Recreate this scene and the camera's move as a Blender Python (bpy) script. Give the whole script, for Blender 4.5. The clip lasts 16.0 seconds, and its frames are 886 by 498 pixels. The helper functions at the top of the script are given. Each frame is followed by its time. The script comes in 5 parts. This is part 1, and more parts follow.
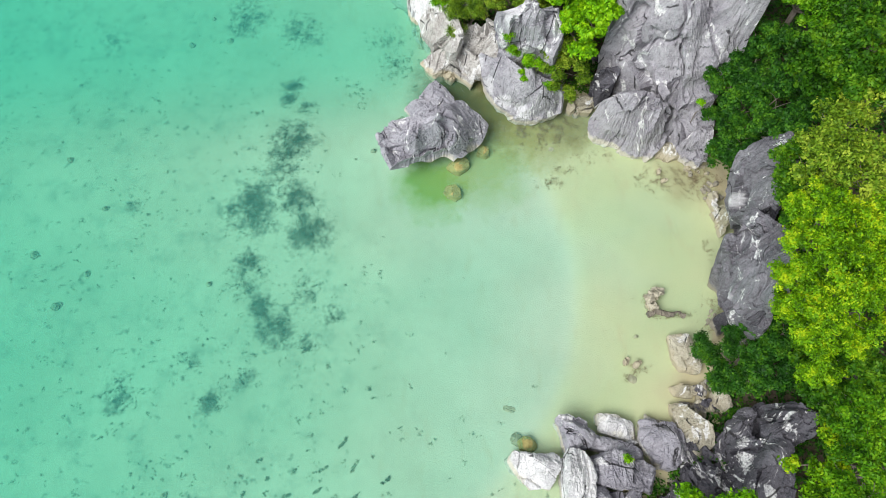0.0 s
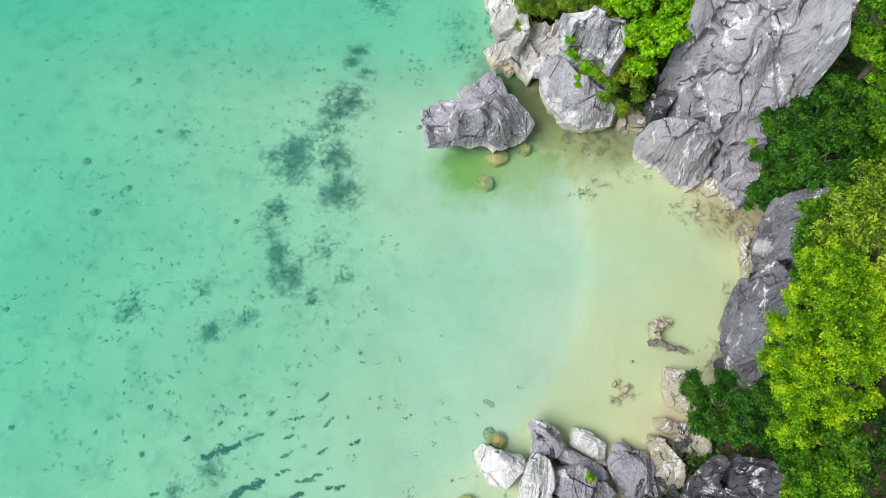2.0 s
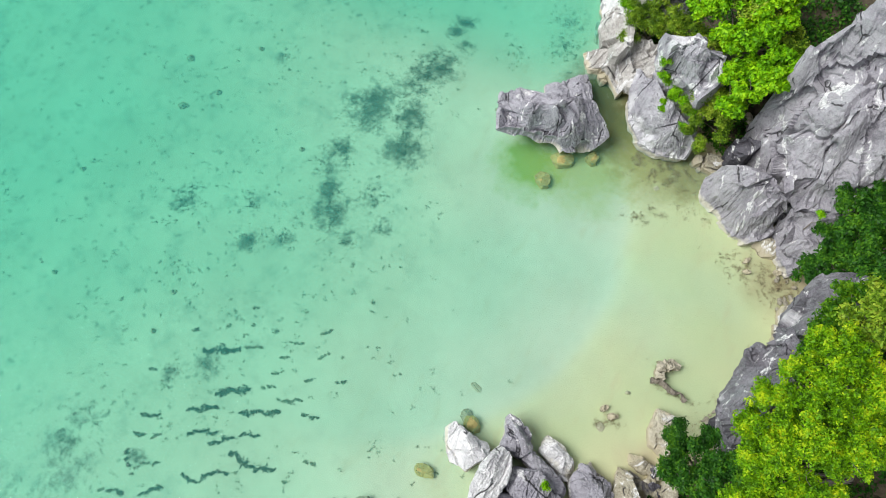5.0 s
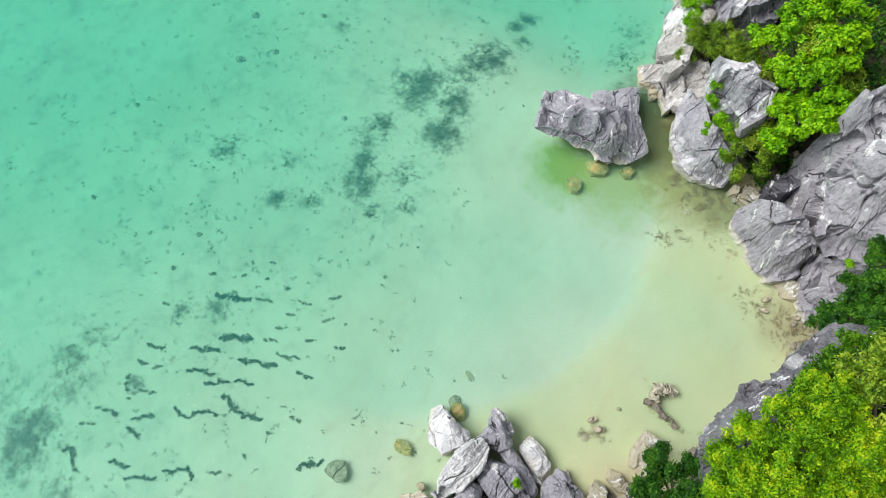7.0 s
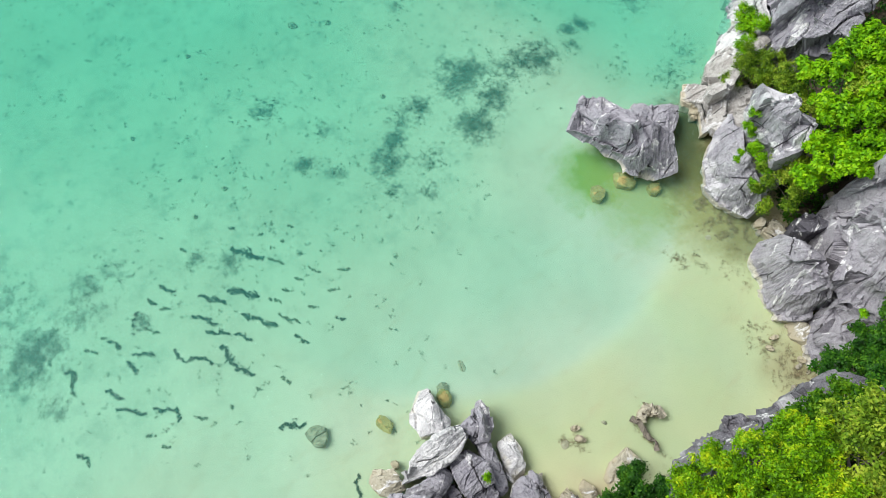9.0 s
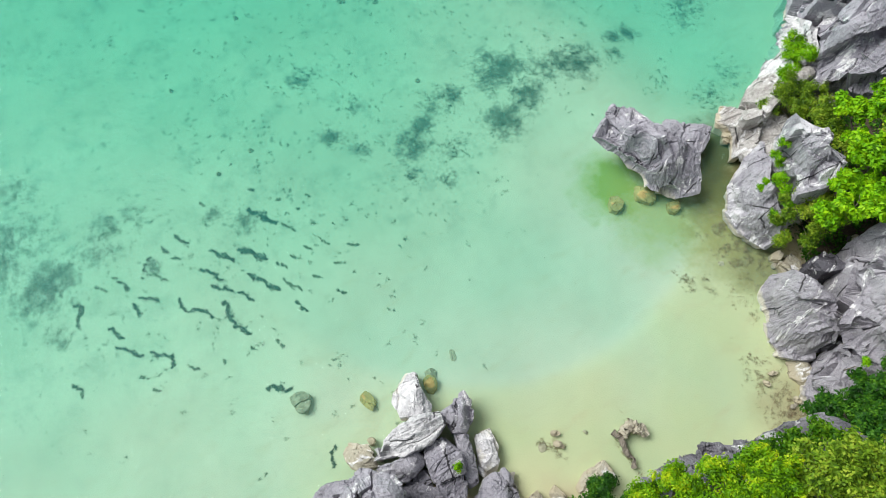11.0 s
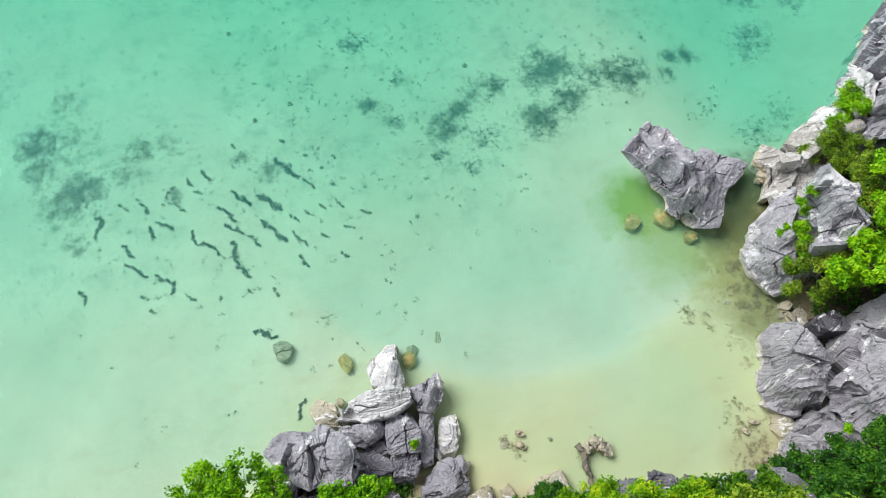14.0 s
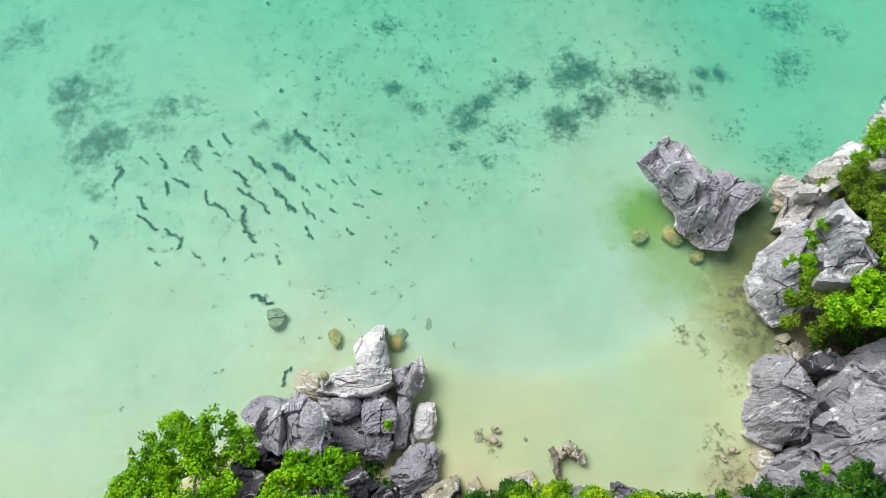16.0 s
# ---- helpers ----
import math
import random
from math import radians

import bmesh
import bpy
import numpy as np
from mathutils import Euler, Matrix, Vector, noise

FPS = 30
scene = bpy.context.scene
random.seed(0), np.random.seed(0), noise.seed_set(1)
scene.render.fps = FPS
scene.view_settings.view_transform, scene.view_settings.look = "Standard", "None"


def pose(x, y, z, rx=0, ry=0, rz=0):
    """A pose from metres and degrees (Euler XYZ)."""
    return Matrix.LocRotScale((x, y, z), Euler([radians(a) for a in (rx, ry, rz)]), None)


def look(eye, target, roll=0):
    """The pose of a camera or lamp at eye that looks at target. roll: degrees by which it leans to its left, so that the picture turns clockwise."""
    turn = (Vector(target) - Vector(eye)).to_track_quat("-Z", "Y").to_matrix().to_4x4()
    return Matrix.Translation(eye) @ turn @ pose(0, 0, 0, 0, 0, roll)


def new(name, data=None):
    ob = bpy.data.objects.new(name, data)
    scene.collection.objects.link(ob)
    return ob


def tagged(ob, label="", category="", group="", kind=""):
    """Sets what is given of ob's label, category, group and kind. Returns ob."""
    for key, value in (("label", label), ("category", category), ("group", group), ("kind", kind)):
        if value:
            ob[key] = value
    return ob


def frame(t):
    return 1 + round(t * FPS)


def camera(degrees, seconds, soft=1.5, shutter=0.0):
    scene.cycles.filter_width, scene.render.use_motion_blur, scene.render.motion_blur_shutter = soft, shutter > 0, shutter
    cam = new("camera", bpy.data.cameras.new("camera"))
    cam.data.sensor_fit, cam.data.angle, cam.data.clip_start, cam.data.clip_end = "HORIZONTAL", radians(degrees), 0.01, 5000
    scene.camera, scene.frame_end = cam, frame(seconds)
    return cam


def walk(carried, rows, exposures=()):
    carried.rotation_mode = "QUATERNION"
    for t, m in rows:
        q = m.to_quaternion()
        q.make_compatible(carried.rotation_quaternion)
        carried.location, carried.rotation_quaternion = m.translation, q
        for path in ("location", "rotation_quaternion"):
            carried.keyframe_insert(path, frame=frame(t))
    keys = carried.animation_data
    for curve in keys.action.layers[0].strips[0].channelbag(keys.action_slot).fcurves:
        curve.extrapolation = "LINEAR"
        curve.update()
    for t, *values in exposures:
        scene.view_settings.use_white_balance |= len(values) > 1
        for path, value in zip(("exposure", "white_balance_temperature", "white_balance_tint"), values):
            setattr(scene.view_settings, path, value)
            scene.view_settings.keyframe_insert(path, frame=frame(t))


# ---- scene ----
cam = camera(65.49, 16.0, soft=0.6)
# seconds, eye x y z, yaw, pitch, roll
PATH = [
    (0.0, -0.000, -0.000, 38.594, -0.00, -65.73, 0.45),
    (0.5, 0.763, -0.122, 38.635, 2.61, -65.86, 0.36),
    (1.0, 1.480, -0.237, 38.668, 5.68, -65.99, 0.20),
    (1.5, 2.142, -0.342, 38.701, 9.23, -66.12, -0.04),
    (2.0, 2.796, -0.429, 38.739, 12.62, -66.23, -0.14),
    (2.5, 3.436, -0.495, 38.783, 15.87, -66.34, -0.16),
    (3.0, 4.044, -0.533, 38.821, 19.09, -66.45, -0.17),
    (3.5, 4.620, -0.535, 38.850, 22.24, -66.57, -0.17),
    (4.0, 5.169, -0.495, 38.873, 25.23, -66.69, -0.18),
    (6.5, 7.792, 0.005, 38.910, 38.89, -67.08, -0.08),
    (7.0, 8.284, 0.167, 38.915, 41.43, -67.11, -0.05),
    (7.5, 8.744, 0.372, 38.926, 43.91, -67.18, -0.03),
    (8.0, 9.180, 0.610, 38.943, 46.30, -67.27, 0.00),
    (8.5, 9.599, 0.880, 38.964, 48.59, -67.39, 0.03),
    (9.0, 10.000, 1.179, 38.979, 50.81, -67.51, 0.00),
    (11.5, 11.864, 2.810, 38.948, 61.57, -67.92, 0.02),
    (12.0, 12.212, 3.177, 38.939, 63.68, -67.99, -0.03),
    (12.5, 12.540, 3.567, 38.939, 65.73, -68.06, -0.04),
    (13.0, 12.853, 3.972, 38.952, 67.68, -68.14, -0.02),
    (13.5, 13.151, 4.396, 38.974, 69.55, -68.23, 0.02),
    (14.0, 13.422, 4.825, 38.987, 71.50, -68.32, 0.04),
    (14.5, 13.677, 5.257, 38.996, 73.48, -68.42, 0.05),
    (15.0, 13.920, 5.690, 39.004, 75.43, -68.52, 0.04),
    (15.5, 14.150, 6.120, 39.008, 77.35, -68.58, 0.03),
    (16.0, 14.376, 6.564, 39.007, 79.15, -68.64, 0.02),
]
walk(cam, [(t, pose(x, y, z, 0, 0, yaw) @ pose(0, 0, 0, 90 + pitch, 0, 0) @ pose(0, 0, 0, 0, 0, -roll)) for t, x, y, z, yaw, pitch, roll in PATH])


# ---- world ----
world = bpy.data.worlds.new("sky")
scene.world = world
world.use_nodes = True
wt = world.node_tree
sky = wt.nodes.new("ShaderNodeTexSky")
sky.sky_type = "NISHITA"
sky.sun_disc = False
SUN_EL, SUN_AZ = 52.0, 232.0          # degrees; azimuth clockwise from +y
sky.sun_elevation, sky.sun_rotation = radians(SUN_EL), radians(SUN_AZ)
sky.air_density, sky.dust_density, sky.ozone_density = 1.0, 1.0, 1.0
# thin overcast: the sky's blue is mostly greyed out
grey = wt.nodes.new("ShaderNodeHueSaturation")
grey.inputs["Saturation"].default_value = 0.25
wt.links.new(sky.outputs[0], grey.inputs["Color"])
wt.links.new(grey.outputs[0], wt.nodes["Background"].inputs["Color"])
wt.nodes["Background"].inputs["Strength"].default_value = 0.11
sun_data = bpy.data.lights.new("sun", "SUN")
sun_data.energy, sun_data.angle, sun_data.color = 3.05, radians(36), (1.0, 0.985, 0.96)
sun_ob = new("sun", sun_data)
sun_dir = Vector((math.sin(radians(SUN_AZ)) * math.cos(radians(SUN_EL)), math.cos(radians(SUN_AZ)) * math.cos(radians(SUN_EL)), math.sin(radians(SUN_EL))))
sun_ob.matrix_world = look(sun_dir * 120, (0, 0, 0))
scene.view_settings.exposure = 0.16


# ---- materials ----
class Nodes:
    """A short way to write a node material."""

    def __init__(self, name):
        self.mat = bpy.data.materials.new(name)
        self.mat.use_nodes = True
        self.tree = self.mat.node_tree
        self.tree.nodes.clear()
        self.out = self.tree.nodes.new("ShaderNodeOutputMaterial")
        self.place = self.add("ShaderNodeNewGeometry").outputs["Position"]

    def add(self, kind, **values):
        node = self.tree.nodes.new(kind)
        for key, value in values.items():
            self.put(node.inputs[key.replace("_", " ")], value)
        return node

    def put(self, socket, value):
        if isinstance(value, bpy.types.NodeSocket):
            self.tree.links.new(value, socket)
        else:
            socket.default_value = value

    def noise(self, scale, detail=4.0, rough=0.55, at=None, warp=0.0):
        n = self.add("ShaderNodeTexNoise", Scale=scale, Detail=detail, Roughness=rough, Distortion=warp)
        self.put(n.inputs["Vector"], at or self.place)
        return n.outputs[0]

    def ramp(self, fac, *stops):
        n = self.add("ShaderNodeValToRGB", Fac=fac)
        e = n.color_ramp.elements
        while len(e) < len(stops):
            e.new(0.5)
        for el, (pos, col) in zip(e, stops):
            el.position = pos
            el.color = (*col, 1) if isinstance(col, tuple) else (col, col, col, 1)
        return n.outputs[0]

    def mix(self, fac, a, b, blend="MIX"):
        n = self.add("ShaderNodeMix")
        n.data_type, n.blend_type = "RGBA", blend
        self.put(n.inputs[0], fac)
        for socket, v in ((n.inputs[6], a), (n.inputs[7], b)):
            self.put(socket, (*v, 1) if isinstance(v, tuple) else v)
        return n.outputs[2]

    def math(self, op, a, b=0.0, c=0.0):
        n = self.add("ShaderNodeMath")
        n.operation = op
        for socket, v in zip(n.inputs, (a, b, c)):
            self.put(socket, v)
        return n.outputs[0]

    def stretch(self, sx, sy, sz, rx=0, ry=0, rz=0):
        n = self.add("ShaderNodeMapping", Vector=self.place, Scale=(sx, sy, sz), Rotation=(radians(rx), radians(ry), radians(rz)))
        return n.outputs[0]

    def bump(self, height, strength=0.5, distance=0.1):
        return self.add("ShaderNodeBump", Height=height, Strength=strength, Distance=distance).outputs[0]

    def done(self, shader):
        self.tree.links.new(shader, self.out.inputs[0])
        return self.mat


def limestone(name, base, pale, dark, white=0.5, foot=(0.68, 0.65, 0.56), seed=0.0, dark_amount=1.0, patches=()):
    """Weathered karst limestone: grey gritty skin, dark lichen runs, white calcite scars, a bleached lip where the sea washes it."""
    m = Nodes(name)
    strike = m.stretch(1.2, 0.7, 0.6, 10, 18, 28 + seed)
    broad = m.noise(0.45, 5, 0.6, warp=0.6)
    streak = m.noise(2.6, 8, 0.75, strike, 0.8)
    grain = m.noise(9.5, 5, 0.85)
    knob = m.noise(4.0, 4, 0.7, strike, 0.5)
    col = m.mix(m.ramp(broad, (0.36, 0.0), (0.66, 1.0)), base, pale)
    col = m.mix(m.math("MULTIPLY", m.ramp(streak, (0.32, 1.0), (0.46, 0.0)), 0.5 * dark_amount), col, dark)
    col = m.mix(m.math("MULTIPLY", m.ramp(grain, (0.36, 1.0), (0.46, 0.0)), 0.4 * dark_amount), col, dark)
    col = m.mix(m.math("MULTIPLY", m.ramp(grain, (0.52, 0.0), (0.62, 1.0)), 0.75), col, pale)
    fleck = m.ramp(m.noise(5.5, 3, 0.8, warp=1.0), (0.67, 0.0), (0.71, 1.0))
    col = m.mix(m.math("MULTIPLY", fleck, 0.85), col, (0.86, 0.86, 0.87))
    scar = m.math("MULTIPLY", m.ramp(m.noise(0.75, 5, 0.66, m.stretch(1.2, 0.7, 0.5, 0, 20, 40 + seed), 1.2), (0.6 - 0.1 * white, 0.0), (0.63 - 0.1 * white, 1.0)), m.ramp(m.noise(6, 5, 0.7), (0.36, 0.15), (0.54, 1.0)))
    col = m.mix(m.math("MULTIPLY", scar, 0.95), col, (0.9, 0.9, 0.9))
    # fresh white calcite where a flake came off
    for px, py, pz, pr in patches:
        d = m.add("ShaderNodeVectorMath")
        d.operation = "DISTANCE"
        m.put(d.inputs[0], m.place)
        d.inputs[1].default_value = (px, py, pz)
        reach = m.math("ADD", m.math("DIVIDE", d.outputs["Value"], pr), m.math("MULTIPLY", m.math("SUBTRACT", m.noise(0.9, 6, 0.62, strike), 0.5), 2.0))
        col = m.mix(m.math("MULTIPLY", m.ramp(reach, (0.6, 1.0), (1.1, 0.0)), 0.75), col, (0.78, 0.78, 0.8))
    # paler along convex edges
    ridge = m.ramp(m.tree.nodes[1].outputs["Pointiness"], (0.56, 0.0), (0.66, 1.0))
    col = m.mix(m.math("MULTIPLY", ridge, 0.45), col, pale)
    # bedding lines, thin and broken
    bed = m.noise(1.0, 7, 0.6, m.stretch(0.35, 2.2, 1.6, 20, 12, 25 + seed), 0.35)
    line = m.ramp(m.math("ABSOLUTE", m.math("SUBTRACT", bed, 0.5)), (0.0, 1.0), (0.022, 0.0))
    line = m.math("MULTIPLY", line, m.ramp(m.noise(0.9, 3, 0.6), (0.46, 0.0), (0.58, 1.0)))
    col = m.mix(m.math("MULTIPLY", line, 0.5 * dark_amount), col, dark)
    speck = m.noise(22, 2, 0.6)
    col = m.mix(m.math("MULTIPLY", m.ramp(speck, (0.3, 1.0), (0.42, 0.0)), 0.4 * dark_amount), col, dark)
    col = m.mix(m.math("MULTIPLY", m.ramp(speck, (0.6, 0.0), (0.68, 1.0)), 0.35), col, pale)
    # long thin fissures
    v = m.add("ShaderNodeTexVoronoi", Scale=0.5, Vector=m.mix(0.2, strike, m.noise(1.6, 5, 0.6)))
    v.feature = "DISTANCE_TO_EDGE"
    crack = m.ramp(v.outputs[0], (0.004, 1.0), (0.016, 0.0))
    crack = m.math("MULTIPLY", crack, m.ramp(m.noise(0.8, 2), (0.51, 0.0), (0.57, 1.0)))
    col = m.mix(m.math("MULTIPLY", crack, 0.9), col, (0.045, 0.043, 0.045))
    # bleached lip at the waterline, uneven upper edge
    z = m.add("ShaderNodeSeparateXYZ", Vector=m.place).outputs[2]
    wet = m.math("ADD", z, m.math("MULTIPLY", m.math("SUBTRACT", m.noise(1.1, 5, 0.6), 0.5), 1.5))
    col = m.mix(m.ramp(m.math("MULTIPLY_ADD", wet, 0.6, 0.25), (0.46, 0.92), (0.64, 0.0)), col, foot)
    # near-black colour in pits, which the bump also sinks
    pit = m.ramp(m.noise(4.5, 5, 0.75, warp=0.6), (0.3, 1.0), (0.37, 0.0))
    col = m.mix(m.math("MULTIPLY", pit, 0.7 * dark_amount), col, (0.04, 0.038, 0.042))
    height = m.math("ADD", m.math("MULTIPLY", streak, 1.0), m.math("SUBTRACT", m.math("MULTIPLY", grain, 0.5), m.math("MULTIPLY", crack, 0.8)))
    height = m.math("ADD", m.math("SUBTRACT", height, m.math("MULTIPLY", pit, 0.5)), m.math("MULTIPLY", knob, 0.6))
    b = m.add("ShaderNodeBsdfPrincipled", Base_Color=col, Roughness=m.math("MULTIPLY_ADD", streak, 0.3, 0.6), Normal=m.bump(height, 1.0, 0.1))
    b.inputs["Specular IOR Level"].default_value = 0.12
    return m.done(b.outputs[0])


def foliage(name, dark, mid, light, glow=0.12):
    """Leaves: each leaf its own green, with light passing through."""
    m = Nodes(name)
    island = m.tree.nodes[1].outputs["Random Per Island"]
    patch = m.math("ADD", m.math("MULTIPLY", m.noise(0.5, 2), 0.6), m.math("MULTIPLY", m.noise(2.2, 3, 0.6, warp=0.4), 0.9))
    fac = m.math("ADD", m.math("MULTIPLY", island, 0.3), m.math("MULTIPLY", m.math("SUBTRACT", patch, 0.5), 1.35))
    col = m.ramp(fac, (0.16, dark), (0.5, mid), (0.84, light))
    b = m.add("ShaderNodeBsdfPrincipled", Base_Color=col, Roughness=0.5)
    b.inputs["Specular IOR Level"].default_value = 0.16
    t = m.add("ShaderNodeBsdfTranslucent", Color=m.mix(0.6, col, light))
    s = m.add("ShaderNodeMixShader", Fac=glow)
    m.tree.links.new(b.outputs[0], s.inputs[1])
    m.tree.links.new(t.outputs[0], s.inputs[2])
    return m.done(s.outputs[0])


def plain(name, a, b, scale=6.0, rough=0.8, bump=0.4, stretch=(1, 1, 1)):
    """A surface of two tones with grain."""
    m = Nodes(name)
    at = m.stretch(*stretch)
    n = m.noise(scale, 6, 0.62, at)
    col = m.mix(m.ramp(n, (0.3, 0.0), (0.68, 1.0)), a, b)
    col = m.mix(m.math("MULTIPLY", m.ramp(m.noise(scale * 0.2, 3), (0.4, 0.0), (0.65, 1.0)), 0.4), col, b)
    s = m.add("ShaderNodeBsdfPrincipled", Base_Color=col, Roughness=rough, Normal=m.bump(n, bump, 0.05))
    return m.done(s.outputs[0])


def seabed_material():
    """Pale coral sand: faint mottling, ripple marks near the beach, brownish litter, algae round the islet and the
    channel's painted shadow.
    """
    m = Nodes("coral_sand")
    broad, mid, fine = m.noise(0.16, 5, 0.6), m.noise(0.9, 6, 0.65), m.noise(9, 5, 0.7)
    col = m.mix(m.ramp(broad, (0.35, 0.0), (0.65, 1.0)), (0.58, 0.572, 0.43), (0.67, 0.662, 0.51))
    col = m.mix(m.math("MULTIPLY", m.ramp(mid, (0.52, 0.0), (0.75, 1.0)), 0.35), col, (0.44, 0.43, 0.33))
    col = m.mix(m.math("MULTIPLY", m.ramp(fine, (0.3, 1.0), (0.5, 0.0)), 0.2), col, (0.42, 0.38, 0.28))
    # seagrass film: thick on the banks, thin mottling and small spots farther out
    growth = m.add("ShaderNodeAttribute")
    growth.attribute_name = "growth"
    grown = growth.outputs["Fac"]
    open_sea = m.add("ShaderNodeAttribute")
    open_sea.attribute_name = "open_sea"
    out_there = open_sea.outputs["Fac"]
    fray = m.math("ADD", m.math("MULTIPLY", m.noise(1.1, 6, 0.68), 0.7), m.math("MULTIPLY", m.noise(4.5, 4, 0.7), 0.3))
    bank = m.ramp(m.math("ADD", m.math("MULTIPLY", grown, 0.7), m.math("MULTIPLY", m.math("SUBTRACT", fray, 0.5), 2.3)), (0.16, 0.0), (0.62, 1.0))
    bank = m.math("MULTIPLY", bank, m.ramp(grown, (0.02, 0.0), (0.2, 1.0)))
    mottle = m.math("MULTIPLY", m.ramp(m.noise(0.55, 6, 0.7), (0.5, 0.0), (0.68, 1.0)), m.math("MULTIPLY", out_there, 0.5))
    col = m.mix(mottle, col, (0.3, 0.36, 0.28))
    spot = m.math("MULTIPLY", m.ramp(m.noise(1.9, 3, 0.5), (0.64, 0.0), (0.71, 1.0)), m.math("MULTIPLY", out_there, 0.55))
    col = m.mix(spot, col, (0.17, 0.23, 0.17))
    col = m.mix(m.math("MULTIPLY", bank, 0.85), col, m.mix(m.ramp(m.noise(2.5, 4, 0.7), (0.4, 0.0), (0.6, 1.0)), (0.05, 0.075, 0.055), (0.14, 0.16, 0.11)))
    # warm beach sand where it is nearly dry, rosy and damp at the foot of the cliff
    z = m.add("ShaderNodeSeparateXYZ", Vector=m.place).outputs[2]
    wash = m.math("ADD", z, m.math("MULTIPLY", m.math("SUBTRACT", broad, 0.5), 0.25))
    col = m.mix(m.math("MULTIPLY", m.ramp(m.math("ADD", wash, 1.0), (0.4, 0.0), (0.78, 1.0)), 0.85), col, (0.515, 0.55, 0.305))
    col = m.mix(m.math("MULTIPLY", m.ramp(m.math("ADD", wash, 1.0), (0.92, 0.0), (1.03, 1.0)), 0.85), col, (0.49, 0.43, 0.275))
    # finer, greyer sand lies in the scoured bowl
    bowl = m.add("ShaderNodeAttribute")
    bowl.attribute_name = "bowl"
    col = m.mix(m.math("MULTIPLY", bowl.outputs["Fac"], 0.28), col, (0.54, 0.575, 0.5))
    tide = m.noise(1.3, 5, 0.65, m.stretch(1, 0.35, 1, 0, 0, -12))
    col = m.mix(m.math("MULTIPLY", m.math("MULTIPLY", m.ramp(tide, (0.55, 0.0), (0.7, 1.0)), 0.25), m.math("SUBTRACT", 1.0, out_there)), col, (0.5, 0.4, 0.24))
    # green algae film beside the islet and in the channel, there with shadow painted in
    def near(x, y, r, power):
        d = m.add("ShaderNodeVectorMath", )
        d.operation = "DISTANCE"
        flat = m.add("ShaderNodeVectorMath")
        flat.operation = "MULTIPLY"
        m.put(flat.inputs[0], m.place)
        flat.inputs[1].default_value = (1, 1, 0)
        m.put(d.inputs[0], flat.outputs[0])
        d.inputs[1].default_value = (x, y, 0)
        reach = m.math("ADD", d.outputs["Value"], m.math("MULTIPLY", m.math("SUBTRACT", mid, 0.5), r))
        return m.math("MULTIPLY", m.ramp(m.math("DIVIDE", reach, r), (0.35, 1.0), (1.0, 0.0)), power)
    col = m.mix(near(-0.6, 22.4, 3.2, 0.9), col, (0.2, 0.33, 0.03))
    col = m.mix(near(2.6, 23.8, 4.0, 0.65), col, (0.32, 0.38, 0.08))
    # next two: shadow of the channel put into its algae colour as near-black olive
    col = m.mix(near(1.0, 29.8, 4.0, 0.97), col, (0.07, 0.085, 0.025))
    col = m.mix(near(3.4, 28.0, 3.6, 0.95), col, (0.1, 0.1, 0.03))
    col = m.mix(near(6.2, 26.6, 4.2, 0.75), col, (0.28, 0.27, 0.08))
    col = m.mix(near(8.9, 26.4, 2.4, 0.55), col, (0.2, 0.17, 0.06))
    col = m.mix(near(16.0, 22.4, 2.6, 0.45), col, (0.3, 0.225, 0.11))
    b = m.add("ShaderNodeBsdfPrincipled", Base_Color=col, Roughness=0.95, Normal=m.bump(m.math("ADD", mid, fine), 0.35, 0.05))
    return m.done(b.outputs[0])


def water_material():
    """Clear sea water over sand: it takes away red with depth, scatters turquoise, and mirrors the sky in small ripples."""
    m = Nodes("sea_water")
    depth = m.add("ShaderNodeAttribute")
    depth.attribute_name = "depth"
    d = m.math("ADD", depth.outputs["Fac"], m.math("MULTIPLY", m.math("SUBTRACT", m.noise(0.12, 3), 0.5), 0.5))
    d = m.math("MAXIMUM", d, 0.0)
    def fade(k):
        return m.math("POWER", 2.71828, m.math("MULTIPLY", d, -k))
    comb = m.add("ShaderNodeCombineColor")
    for socket, k in zip(comb.inputs, (0.28, 0.015, 0.085)):
        m.put(socket, fade(k))
    clear = m.add("ShaderNodeBsdfTransparent", Color=comb.outputs[0])
    haze = m.add("ShaderNodeBsdfDiffuse", Color=(0.06, 0.5, 0.445, 1))
    body = m.add("ShaderNodeMixShader", Fac=m.math("SUBTRACT", 1.0, fade(0.15)))
    m.tree.links.new(clear.outputs[0], body.inputs[1])
    m.tree.links.new(haze.outputs[0], body.inputs[2])
    ripple = m.math("ADD", m.noise(2.6, 3, 0.6, m.stretch(1, 0.5, 1, 0, 0, 30)), m.math("MULTIPLY", m.noise(9, 2), 0.3))
    normal = m.bump(ripple, 0.25, 0.12)
    shine = m.add("ShaderNodeBsdfGlossy", Roughness=0.08, Normal=normal)
    fres = m.add("ShaderNodeFresnel", IOR=1.33, Normal=normal)
    # mirror image of sky and sun cut to 0.22 to hold down glare
    top = m.add("ShaderNodeMixShader", Fac=m.math("MULTIPLY", fres.outputs[0], 0.22))
    m.tree.links.new(body.outputs[0], top.inputs[1])
    m.tree.links.new(shine.outputs[0], top.inputs[2])
    return m.done(top.outputs[0])


